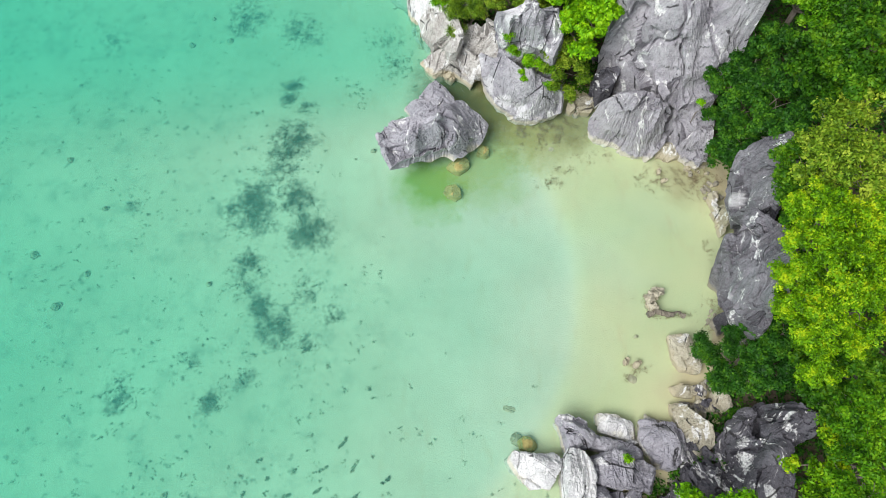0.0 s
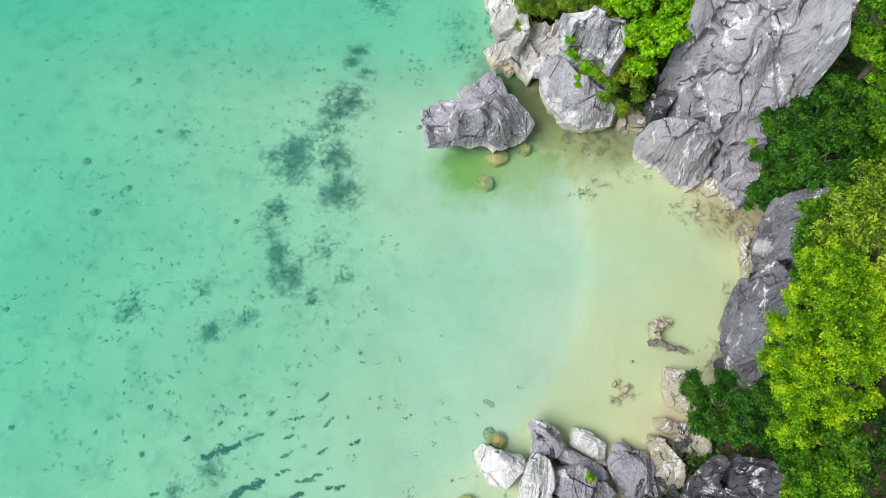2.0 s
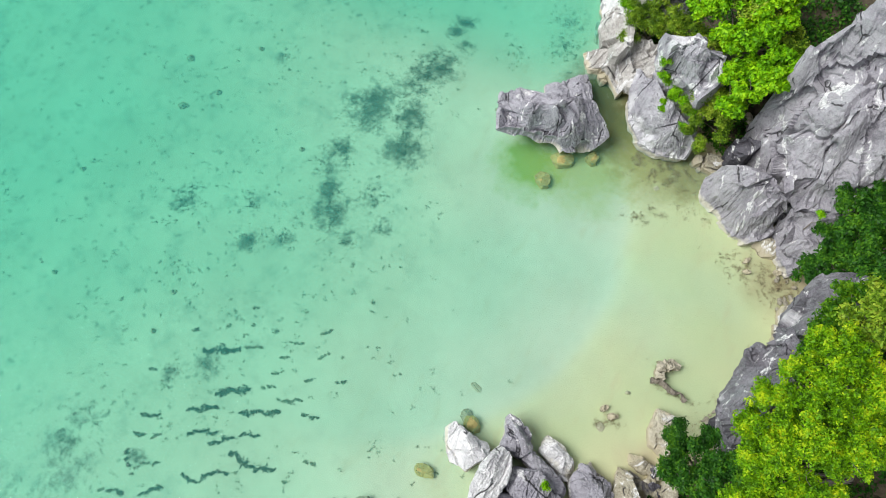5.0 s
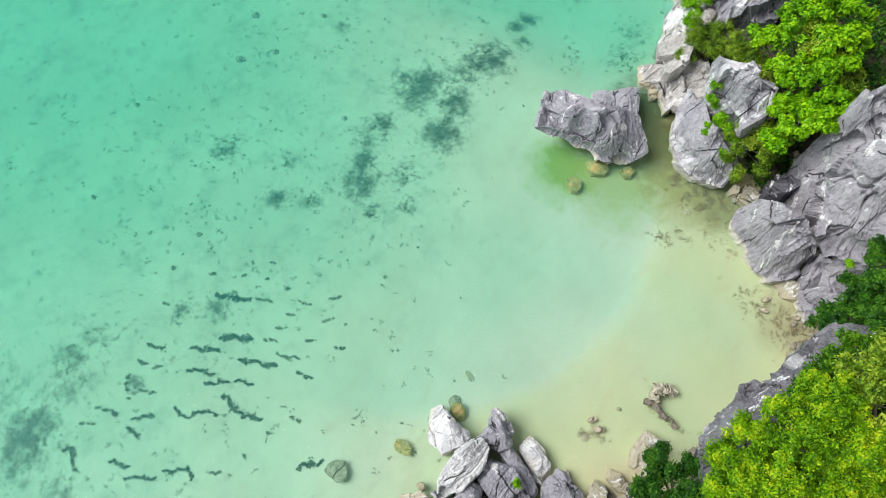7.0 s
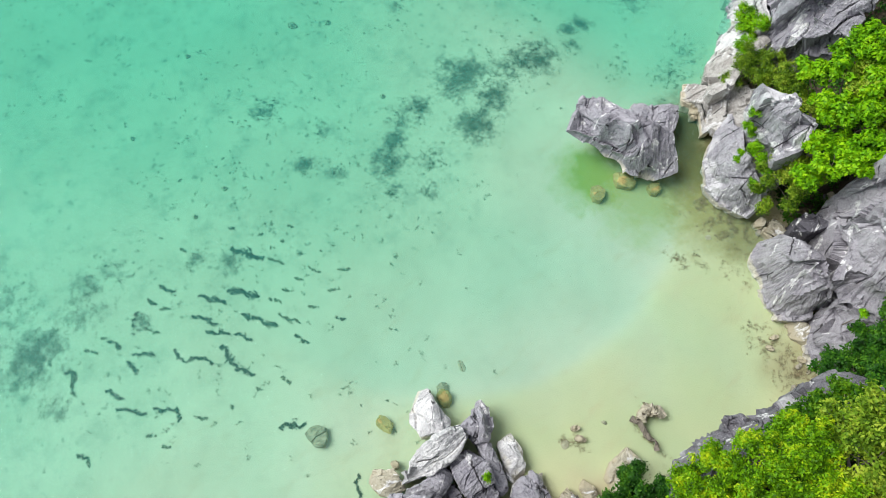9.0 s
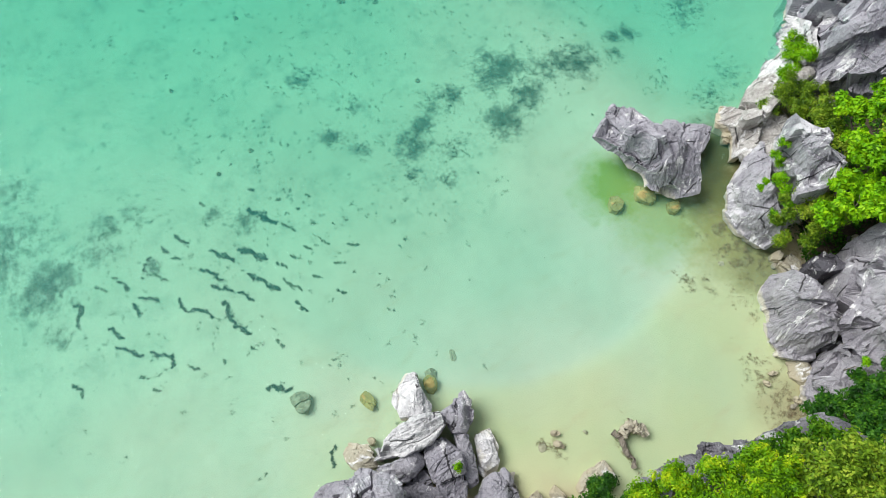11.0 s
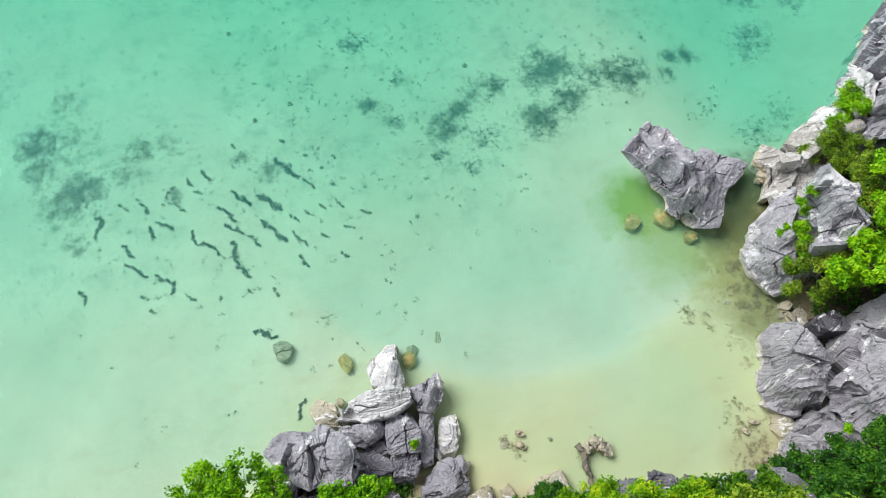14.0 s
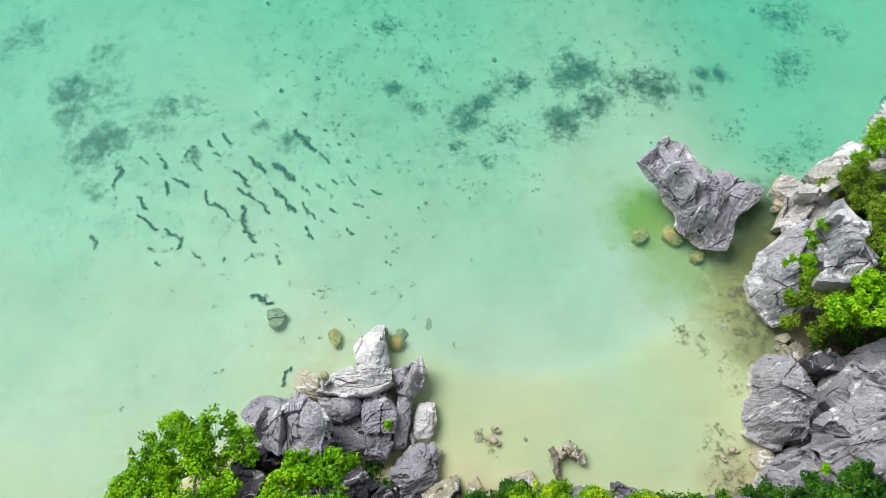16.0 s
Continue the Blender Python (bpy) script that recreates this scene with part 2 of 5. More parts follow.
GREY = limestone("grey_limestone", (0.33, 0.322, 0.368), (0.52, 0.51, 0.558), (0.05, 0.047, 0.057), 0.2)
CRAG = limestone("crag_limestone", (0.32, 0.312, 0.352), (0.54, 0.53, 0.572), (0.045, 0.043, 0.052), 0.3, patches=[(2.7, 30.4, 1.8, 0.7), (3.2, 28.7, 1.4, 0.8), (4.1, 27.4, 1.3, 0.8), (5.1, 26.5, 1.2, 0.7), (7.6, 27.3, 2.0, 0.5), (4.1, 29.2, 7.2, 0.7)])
SLAB = limestone("slab_limestone", (0.32, 0.308, 0.345), (0.5, 0.487, 0.525), (0.06, 0.055, 0.062), 0.12, patches=[(13.8, 26.9, 9.2, 0.8), (13.5, 27.7, 9.8, 0.55), (14.2, 26.2, 8.6, 0.5)], dark_amount=0.8)
# dark limestone with the shade of gaps between rocks put into its colour
DARK_SHADED = limestone("dark_shaded_limestone", (0.075, 0.072, 0.087), (0.18, 0.175, 0.2), (0.02, 0.019, 0.024), 0.25, foot=(0.42, 0.39, 0.31), seed=35)
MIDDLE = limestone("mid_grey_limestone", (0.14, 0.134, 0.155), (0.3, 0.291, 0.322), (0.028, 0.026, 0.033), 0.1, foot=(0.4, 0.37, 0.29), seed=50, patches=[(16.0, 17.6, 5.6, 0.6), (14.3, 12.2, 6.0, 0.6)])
WHITE = limestone("bleached_limestone", (0.56, 0.555, 0.575), (0.86, 0.86, 0.86), (0.14, 0.137, 0.145), 1.1, seed=70, dark_amount=0.55)
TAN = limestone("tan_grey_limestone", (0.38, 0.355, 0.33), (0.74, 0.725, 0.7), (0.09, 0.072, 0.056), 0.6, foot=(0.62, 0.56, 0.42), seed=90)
CREAM = limestone("cream_limestone", (0.37, 0.335, 0.25), (0.62, 0.585, 0.47), (0.1, 0.083, 0.055), 0.45, foot=(0.52, 0.47, 0.34), seed=15, dark_amount=0.9)
OCHRE = plain("algae_stone", (0.28, 0.235, 0.075), (0.5, 0.43, 0.17), 3.0, 0.85, 0.6)
SAND = seabed_material()
WATER = water_material()
SOIL = plain("leaf_litter", (0.035, 0.03, 0.018), (0.1, 0.08, 0.05), 5.0, 0.95, 0.8)
BARK = plain("pale_bark", (0.11, 0.085, 0.075), (0.28, 0.25, 0.2), 4.0, 0.9, 0.7, (2, 2, 0.4))
WEED = plain("sea_weed", (0.06, 0.095, 0.075), (0.16, 0.2, 0.14), 6.0, 0.9, 0.3)
GRASS = plain("sea_grass", (0.075, 0.105, 0.075), (0.2, 0.23, 0.15), 4.0, 0.9, 0.3)
TUFT = plain("thin_weed", (0.19, 0.23, 0.16), (0.33, 0.36, 0.24), 4.0, 0.9, 0.3)
CORAL = plain("coral_rock", (0.24, 0.225, 0.15), (0.48, 0.45, 0.32), 5.0, 0.9, 0.6)
LITTER = plain("brown_litter", (0.19, 0.145, 0.08), (0.36, 0.3, 0.17), 6.0, 0.9, 0.5)
DRIFT = plain("driftwood_grain", (0.09, 0.075, 0.055), (0.3, 0.27, 0.22), 5.0, 0.9, 0.7, (3, 1, 3))
BLEACHED = plain("bleached_wood", (0.2, 0.18, 0.13), (0.62, 0.58, 0.46), 7.0, 0.9, 0.7, (1, 2.5, 1))
LEAF_LIME = foliage("lime_leaf", (0.012, 0.055, 0.002), (0.15, 0.37, 0.004), (0.56, 0.68, 0.015))
LEAF_GREEN = foliage("green_leaf", (0.005, 0.028, 0.002), (0.04, 0.145, 0.005), (0.16, 0.33, 0.012))
LEAF_DEEP = foliage("deep_green_leaf", (0.005, 0.026, 0.004), (0.028, 0.12, 0.01), (0.12, 0.3, 0.015))
LEAF_BRIGHT = foliage("bright_leaf", (0.02, 0.095, 0.002), (0.16, 0.43, 0.004), (0.4, 0.68, 0.01))
LEAF_MID = foliage("mid_green_leaf", (0.008, 0.042, 0.002), (0.075, 0.24, 0.005), (0.24, 0.46, 0.012))
LEAF_OLIVE = foliage("olive_leaf", (0.02, 0.065, 0.005), (0.16, 0.3, 0.015), (0.46, 0.56, 0.055))


# ---- helpers of this place ----
def mesh_from(name, verts, faces, material, smooth=True):
    me = bpy.data.meshes.new(name)
    me.from_pydata(verts, [], faces)
    me.materials.append(material)
    me.polygons.foreach_set("use_smooth", [smooth] * len(me.polygons))
    me.update()
    return me


def part(name, me, parent, label=""):
    ob = new(name, me)
    ob.parent = parent
    return tagged(ob, label) if label else ob


def smooth01(v):
    v = np.clip(v, 0, 1)
    return v * v * (3 - 2 * v)


# shore line of the land, counter-clockwise from the far north
LAND = np.array([(-8, 48), (-5.2, 43.8), (-2.8, 39.8), (0.4, 34.6), (1.0, 31.6), (2.8, 28.9), (7, 28.9), (10.4, 27.6), (13.8, 24.6), (17.2, 23.2), (18.4, 18.8),
                 (16.6, 13.6), (14.8, 10.2), (13.4, 7), (9.4, 3.4), (7.6, -1), (9, -5), (11.4, -10.6), (11, -17), (16, -40), (60, -70), (110, 0), (90, 90), (20, 130), (-16, 80)], float)


def shore_distance(p):
    """Metres from the shore line: positive at sea, negative on land."""
    best = np.full(len(p), 1e9)
    inside = np.zeros(len(p), bool)
    for a, b in zip(LAND, np.roll(LAND, -1, 0)):
        ab = b - a
        t = np.clip(((p - a) @ ab) / (ab @ ab), 0, 1)
        best = np.minimum(best, np.hypot(*(p - a - t[:, None] * ab).T))
        cross = (a[1] > p[:, 1]) != (b[1] > p[:, 1])
        with np.errstate(divide="ignore", invalid="ignore"):
            inside ^= cross & (p[:, 0] < ab[0] * (p[:, 1] - a[1]) / ab[1] + a[0])
    return np.where(inside, -best, best)


def wave(x, y, f, ph):
    return np.sin(x * f + 1.7 * np.sin(y * f * 0.7 + ph)) * np.cos(y * f * 1.13 + 1.3 * np.sin(x * f * 0.6 + 2 * ph))


def bowl_at(x, y, soft):
    """The shallow bowl that the swell has scoured in the cove: 1 inside its curved edge, 0 outside."""
    return smooth01((15.5 + soft / 2 - np.hypot(x + 7.5, y - 15.5)) / soft) * smooth01((x + 6) / 9)


def ground_height(p):
    """Sand under the sea, the beach, and the wooded slope behind the cliffs."""
    p = np.asarray(p, float)
    d = shore_distance(p)
    x, y = p[:, 0], p[:, 1]
    cove = smooth01((np.hypot(x - 14, y - 15) - 8) / 15)          # away from the beach the sea floor drops from the rock at once
    south = smooth01((4 - y) / 10)
    sea = -0.04 - (0.42 - 0.05 * south) * cove - 0.045 * np.minimum(d, 12) - (0.056 - 0.003 * south) * np.clip(d - 12, 0, 24) - 0.01 * np.clip(d - 36, 0, 300)
    sea -= 0.2 * bowl_at(x, y, 1.7) * np.clip(d / 3, 0, 1)
    sea += 0.05 * wave(x, y, 0.45, 1.0) + 0.02 * wave(x, y, 1.3, 2.0)
    sea -= 1.25 * smooth01((y - 24) / 10) * smooth01((2 - x) / 6) * np.clip(d / 1.2, 0, 1)
    for cx, cy, r, top in ((2.4, 28.9, 2.3, -0.25), (4.6, 27.2, 2.0, -0.3), (0.6, 23.6, 1.8, -0.5)):          # shoals behind and beside the islet
        k = np.exp(-((x - cx) ** 2 + (y - cy) ** 2) / (2 * r * r))
        sea = sea * (1 - k) + top * k
    land = 0.02 + 5.2 * smooth01((-d - 0.6) / 7) + 9 * smooth01((-d - 10) / 40) + 0.35 * wave(x, y, 0.7, 0.4) * smooth01(-d / 4)
    cave = np.exp(-(((x - 10.8) ** 2 + (y - 31.6) ** 2) / 2.2) ** 2)          # hollow between crag and slab
    land = land * (1 - cave) + 0.1 * cave
    return np.where(d > 0, sea, land)


def height_at(x, y):
    return float(ground_height(np.array([(x, y)]))[0])


def axis_lines(lo, hi, step, far):
    """Grid lines: even near the cove, ever wider to the horizon."""
    out, edge, s = list(np.arange(lo, hi + step / 2, step)), hi, step
    low, high = [], []
    while edge < far:
        s *= 1.35
        edge += s
        high.append(edge)
    edge, s = lo, step
    while edge > -far:
        s *= 1.35
        edge -= s
        low.append(edge)
    return np.array(low[::-1] + out + high)


# ---- ground and water ----
def sheet(name, step, far, z_of, material):
    xs, ys = axis_lines(-45, 40, step, far), axis_lines(-30, 65, step, far)
    gx, gy = np.meshgrid(xs, ys)
    p = np.stack([gx.ravel(), gy.ravel()], 1)
    nx, ny = len(xs), len(ys)
    i = (np.arange(ny - 1)[:, None] * nx + np.arange(nx - 1)).ravel()
    me = bpy.data.meshes.new(name)
    verts = np.c_[p, z_of(p)]
    me.from_pydata(verts.tolist(), [], np.stack([i, i + 1, i + nx + 1, i + nx], 1).tolist())
    me.materials.append(material)
    me.polygons.foreach_set("use_smooth", [True] * len(me.polygons))
    return new(name, me), p


BANKS_NORTH = [(-12.37, 21.07, 1.73, 1), (-9.58, 21.55, 1.22, 1), (-8.49, 19.12, 1.41, 1), (-10.46, 25.47, 1.27, 0.8), (-10.85, 30.09, 0.68, 0.9), (-9.47, 29.22, 0.75, 0.6), (-12.31, 17.07, 0.93, 0.8), (-10.18, 13.05, 1.21, 0.9), (-11.33, 14.26, 0.65, 0.8), (-13.68, 8.49, 0.79, 0.8), (-19.21, 8.61, 0.9, 0.6), (-8.18, 11.81, 0.7, 0.7), (-8.58, 15.12, 1.08, 0.45), (-12.2, 15.93, 1.48, 0.35), (-15.1, 37.2, 1.32, 0.6), (-10.01, 35.86, 1.45, 0.4), (-15.44, 10.64, 0.95, 0.4), (-11.58, 9.81, 0.57, 0.6), (-6.74, 13.63, 0.77, 0.4), (-10.71, 23.92, 1.57, 0.5), (-20.41, 21.74, 1.03, 0.2), (-25.02, 36.32, 1.49, 0.25), (-3.79, 35.4, 1.32, 0.3), (-3.33, 32.91, 1.06, 0.3)]
BANKS_SOUTH = [(-13.0, -11.81, 2.0, 0.75), (-13.28, -10.48, 1.04, 0.8), (-17.77, -13.71, 1.56, 0.8), (-15.66, -13.69, 1.31, 0.6), (-13.86, -7.91, 1.65, 0.35), (-17.23, -11.56, 1.97, 0.4), (-14.99, -6.88, 0.75, 0.5), (-14.65, -5.22, 1.03, 0.3), (-12.2, -0.75, 0.63, 0.6), (-10.59, 0.69, 0.77, 0.6), (-10.73, -5.52, 0.55, 0.6), (-9.36, -11.97, 1.01, 0.4), (-17.76, -13.64, 1.56, 0.7), (-23.79, -16.66, 1.94, 0.45), (-23.01, -18.21, 1.36, 0.5), (-20.8, -11.48, 1.14, 0.5), (-15.12, -6.98, 1.17, 0.35), (-19.13, 9.45, 0.94, 0.5), (-14.65, 38.29, 1.72, 0.5), (-10.76, 36.71, 1.64, 0.4), (-10.81, 31.21, 0.89, 0.8), (-10.07, 26.41, 1.35, 1), (-12.44, 40.8, 1.48, 0.3)]
ground, ground_plan = sheet("ground", 0.33, 2500, ground_height, SAND)
grown = np.zeros(len(ground_plan))
for bx, by, br, thick in BANKS_NORTH + BANKS_SOUTH:
    grown = np.maximum(grown, thick * np.exp(-((ground_plan[:, 0] - bx) ** 2 + (ground_plan[:, 1] - by) ** 2) / (1.1 * br * br)))
att = ground.data.attributes.new("growth", "FLOAT", "POINT")
att.data.foreach_set("value", grown.astype(np.float32))
att = ground.data.attributes.new("bowl", "FLOAT", "POINT")
att.data.foreach_set("value", bowl_at(ground_plan[:, 0], ground_plan[:, 1], 0.8).astype(np.float32))
att = ground.data.attributes.new("open_sea", "FLOAT", "POINT")
att.data.foreach_set("value", (smooth01((shore_distance(ground_plan) - 9) / 10) * smooth01((4 - ground_plan[:, 0]) / 10)).astype(np.float32))
ground.data.materials.append(SOIL)
centre = np.array([f.center[:2] for f in ground.data.polygons])
ground.data.polygons.foreach_set("material_index", (shore_distance(centre) < -1.5).astype(int).tolist())
tagged(ground, "pale coral sand sea floor rising to beach and wooded slope", "ground", kind="structure")
water, water_plan = sheet("water", 0.9, 2500, lambda p: np.zeros(len(p)), WATER)
att = water.data.attributes.new("depth", "FLOAT", "POINT")
att.data.foreach_set("value", np.clip(-ground_height(water_plan), 0, 4).astype(np.float32))
tagged(water, "clear shallow turquoise sea water over sand", "water", kind="structure")


# ---- rocks ----
def lattice(i, j, k, salt):
    """Numbers from 0 to 1 that belong to the points of a whole-number lattice."""
    h = (i.astype(np.int64) * 374761393 + j.astype(np.int64) * 668265263 + k.astype(np.int64) * 2147483647 + salt * 1274126177) & 0xFFFFFFFF
    h = ((h ^ (h >> 13)) * 1274126177) & 0xFFFFFFFF
    h = ((h ^ (h >> 16)) * 2246822519) & 0xFFFFFFFF
    return ((h ^ (h >> 15)) & 0xFFFF) / 65535.0


def soft_noise(p, salt=0):
    """Smooth noise from -1 to 1 at the rows of p."""
    f = np.floor(p)
    u = p - f
    u = u * u * u * (u * (u * 6 - 15) + 10)
    out = np.zeros(len(p))
    for a in (0, 1):
        for d in (0, 1):
            for e in (0, 1):
                w = (u[:, 0] if a else 1 - u[:, 0]) * (u[:, 1] if d else 1 - u[:, 1]) * (u[:, 2] if e else 1 - u[:, 2])
                out += w * lattice(f[:, 0] + a, f[:, 1] + d, f[:, 2] + e, salt)
    return out * 2 - 1


def cells(p, salt=0):
    """Nearest and second distances to scattered seeds, the way to the nearest seed, and three numbers of its own."""
    f = np.floor(p)
    d1, d2 = np.full(len(p), 9.0), np.full(len(p), 9.0)
    way, own = np.zeros((len(p), 3)), np.zeros((len(p), 3))
    for a in (-1, 0, 1):
        for d in (-1, 0, 1):
            for e in (-1, 0, 1):
                g = f + (a, d, e)
                s = np.stack([lattice(g[:, 0], g[:, 1], g[:, 2], salt + n) for n in (1, 2, 3)], 1)
                v = p - g - s
                q = np.sqrt((v * v).sum(1))
                near = q < d1
                d2 = np.where(near, d1, np.minimum(d2, q))
                d1 = np.where(near, q, d1)
                way[near] = v[near]
                own[near] = (s[near] * 7.31) % 1.0 * 2 - 1
    return d1, d2, way, own


def rock_mesh(name, outline, peaks, base, under, rough, material, seed, fine, lean, sharp=False):
    """A crag: its plan is a rim of corners with their heights, its top climbs to the peaks, its flanks fall to the base, cut under by the sea.
    Then facets at two scales, flutes and grit break the surface."""
    rim = np.array(outline, float)
    c = rim[:, :2].mean(0)
    span = np.hypot(*(rim[:, :2] - c).T).max()
    n = int(np.clip(span * 2 * math.pi / fine, 40, 330))
    rel = rim[:, :2] - c
    th = np.linspace(0, 2 * math.pi, n, endpoint=False)
    r, ze = np.zeros(n), np.zeros(n)
    for k in range(len(rel)):
        a, b = rel[k], rel[(k + 1) % len(rel)]
        dx, dy = np.cos(th), np.sin(th)
        e = b - a
        den = dx * e[1] - dy * e[0]
        with np.errstate(divide="ignore", invalid="ignore"):
            dist = (a[0] * e[1] - a[1] * e[0]) / den
            u = (a[0] * dy - a[1] * dx) / den
        ok = (u >= -1e-6) & (u <= 1 + 1e-6) & (dist > r)
        r[ok] = dist[ok]
        ze[ok] = rim[k, 2] + u[ok] * (rim[(k + 1) % len(rel), 2] - rim[k, 2])
    soft = lambda q: (np.roll(q, 1) + 2 * q + np.roll(q, -1)) / 4
    r, ze = (r, soft(ze)) if sharp else (soft(r), soft(soft(ze)))
    top_rings = int(np.clip(span / fine, 8, 70))
    low = base if base is not None else -1.0
    side_rings = int(np.clip((ze.mean() - low) / fine, 5, 60))
    control = np.vstack([rim[:, :3], np.array(peaks, float).reshape(-1, 3)]) if len(peaks) else rim[:, :3]
    slope, *_ = np.linalg.lstsq(np.c_[control[:, :2] - c, np.ones(len(control))], control[:, 2], rcond=None)
    rest = control[:, 2] - np.c_[control[:, :2] - c, np.ones(len(control))] @ slope
    verts = []
    for k in range(1, top_rings + 1):
        s = k / top_rings
        x, y = c[0] + np.cos(th) * r * s, c[1] + np.sin(th) * r * s
        w = 1 / (((x[:, None] - control[:, 0]) ** 2 + (y[:, None] - control[:, 1]) ** 2) + (0.1 * span) ** 2) ** 1.5
        z = (w * rest).sum(1) / w.sum(1) + slope[0] * (x - c[0]) + slope[1] * (y - c[1]) + slope[2]
        blend = smooth01((s - 0.72) / 0.28)
        z = z * (1 - blend) + ze * blend
        verts.append(np.stack([x, y, z], 1))
    rim_z = verts[-1][:, 2]
    for k in range(1, side_rings + 1):
        q = k / side_rings
        s = 1 + 0.03 * math.sin(q * math.pi) - (1 - under) * q ** 0.7
        verts.append(np.stack([c[0] + np.cos(th) * r * s + lean[0] * q, c[1] + np.sin(th) * r * s + lean[1] * q, rim_z + (low - rim_z) * q], 1))
    v = np.vstack([[(c[0], c[1], verts[0][:, 2].mean())], *verts])
    rings = top_rings + side_rings
    faces = [(0, 1 + j, 1 + (j + 1) % n) for j in range(n)]
    for k in range(rings - 1):
        a = 1 + k * n
        faces += [(a + j, a + n + j, a + n + (j + 1) % n, a + (j + 1) % n) for j in range(n)]
    last = 1 + (rings - 1) * n
    faces.append(tuple(last + j for j in range(n))[::-1])
    if span < 3.2 and rough < 0.4:
        # a boulder broken along planes
        rng = np.random.default_rng(seed * 7 + 5)
        mid = np.array([c[0], c[1], (rim_z.mean() + low) / 2])
        for k in range(16):
            a = rng.random() * 2 * math.pi
            up = rng.choice([0.25, 0.9, 1.6, 3.0])
            face = np.array([math.cos(a), math.sin(a), up])
            face /= np.linalg.norm(face)
            reach = (v - mid) @ face
            cut = reach.max() * (0.8 + 0.17 * rng.random())
            over = reach > cut
            v[over] -= face * ((reach[over] - cut) * 0.92)[:, None]
    # normals of the smooth form
    me = mesh_from(name, v.tolist(), faces, material, False)
    nor = np.zeros(len(v) * 3)
    me.vertices.foreach_get("normal", nor)
    nor = nor.reshape(-1, 3)
    q = v + np.array([seed * 3.7, seed * 1.9, seed * 5.3])
    tilt = np.array(Euler((0.25, -0.2, 0.6 + seed)).to_matrix())
    s = (q @ tilt.T) * (1.7, 0.75, 0.6)
    warp = np.stack([soft_noise(q * 0.7, n) for n in (11, 12, 13)], 1)
    near = float(np.clip(3.2 / span, 1.0, 3.5))
    d1, d2, way, own = cells(s * 0.3 * near + warp * 0.16, 20)
    move = 1.1 * ((own * way).sum(1) * 1.7 + 0.34 * own[:, 0])
    gap = d2 - d1
    move -= 0.8 * np.clip(1 - gap / 0.05, 0, 1) * np.clip(0.35 + own[:, 1], 0, 1)
    d1, d2, way, own = cells(s * 0.95 * near ** 0.5 + warp * 0.35, 40)
    move += 0.3 * ((own * way).sum(1) * 1.5 + 0.45 * own[:, 0])
    move -= 0.22 * np.clip(1 - (d2 - d1) / 0.06, 0, 1) * np.clip(own[:, 1], 0, 1)
    thin = float(np.clip(r.min() / 0.9, 0.3, 1.0))          # slender walls are broken less, or they would splinter
    amp = thin * rough * min(span, 4.0) ** 0.55 * (0.55 if span < 3.2 and rough < 0.4 else 1.0)
    big = (np.minimum(move, 0.4) - 0.1) * amp
    f = s * (2.2, 0.6, 0.8)
    move = 0.13 * (0.45 - np.abs(soft_noise(f + warp * 0.5, 5))) + 0.09 * (0.4 - np.abs(soft_noise(f * 2.3 + warp, 6)))
    fine_grit = q * 3.2 + warp
    move += 0.12 * (0.4 - np.abs(soft_noise(fine_grit, 7))) + 0.09 * (0.4 - np.abs(soft_noise(fine_grit * 2.2, 8))) + 0.05 * soft_noise(fine_grit * 4.3, 9)
    out = v + nor * (0.8, 0.8, 1.0) * (big + move * min(0.6, 0.22 * span))[:, None]
    me.vertices.foreach_set("co", out.ravel())
    me.update()
    return me


SEED = [0]


def rock(outline, peaks=(), base=None, under=0.86, rough=0.42, material=GREY, label="grey weathered limestone boulder standing in shallow water", fine=0.11, name="limestone_rock", category="rock", lean=(0, 0), sharp=False):
    SEED[0] += 1
    c = np.mean([q[:2] for q in outline], 0)
    if base is None:
        base = min(height_at(*c), min(height_at(*q[:2]) for q in outline)) - 0.35
    ob = new(name, rock_mesh(name, outline, list(peaks), base, under, rough, material, SEED[0], fine, lean, sharp))
    return tagged(ob, label, category)


# the islet off the point: main body and its seaward lobe
rock([(-3.96, 23.71, 3), (-2.86, 24.72, 3.2), (-0.77, 25.26, 3.6), (1.44, 26.56, 2.6), (2.94, 25.83, 0.9), (2.48, 24.75, 0.7), (1.17, 23.5, 0.8), (-0.81, 23.06, 1.2), (-1.93, 22.39, 1.7), (-3.23, 21.82, 2), (-3.8, 22.81, 2.5)], [(-0.24, 24.21, 4.3), (-1.61, 23.43, 3.7), (0.61, 24.08, 3)], under=0.55, lean=(-0.2, 1.3), rough=0.22, sharp=True, label='big grey limestone islet undercut by the sea', fine=0.07)
rock([(-2.67, 27.71, 0.5), (-1.48, 27.88, 1.0), (-1.36, 28.87, 0.8), (-0.49, 29.63, 0.7), (0.33, 28.93, 0.9), (0.67, 28.08, 1.0), (1.09, 27.19, 1.2), (-0.65, 25.78, 2.2), (-1.93, 26.35, 1.4)], [(-0.35, 27.84, 1.5)], under=0.7, rough=0.32, label='grey limestone lobe leaning on the islet', fine=0.06)
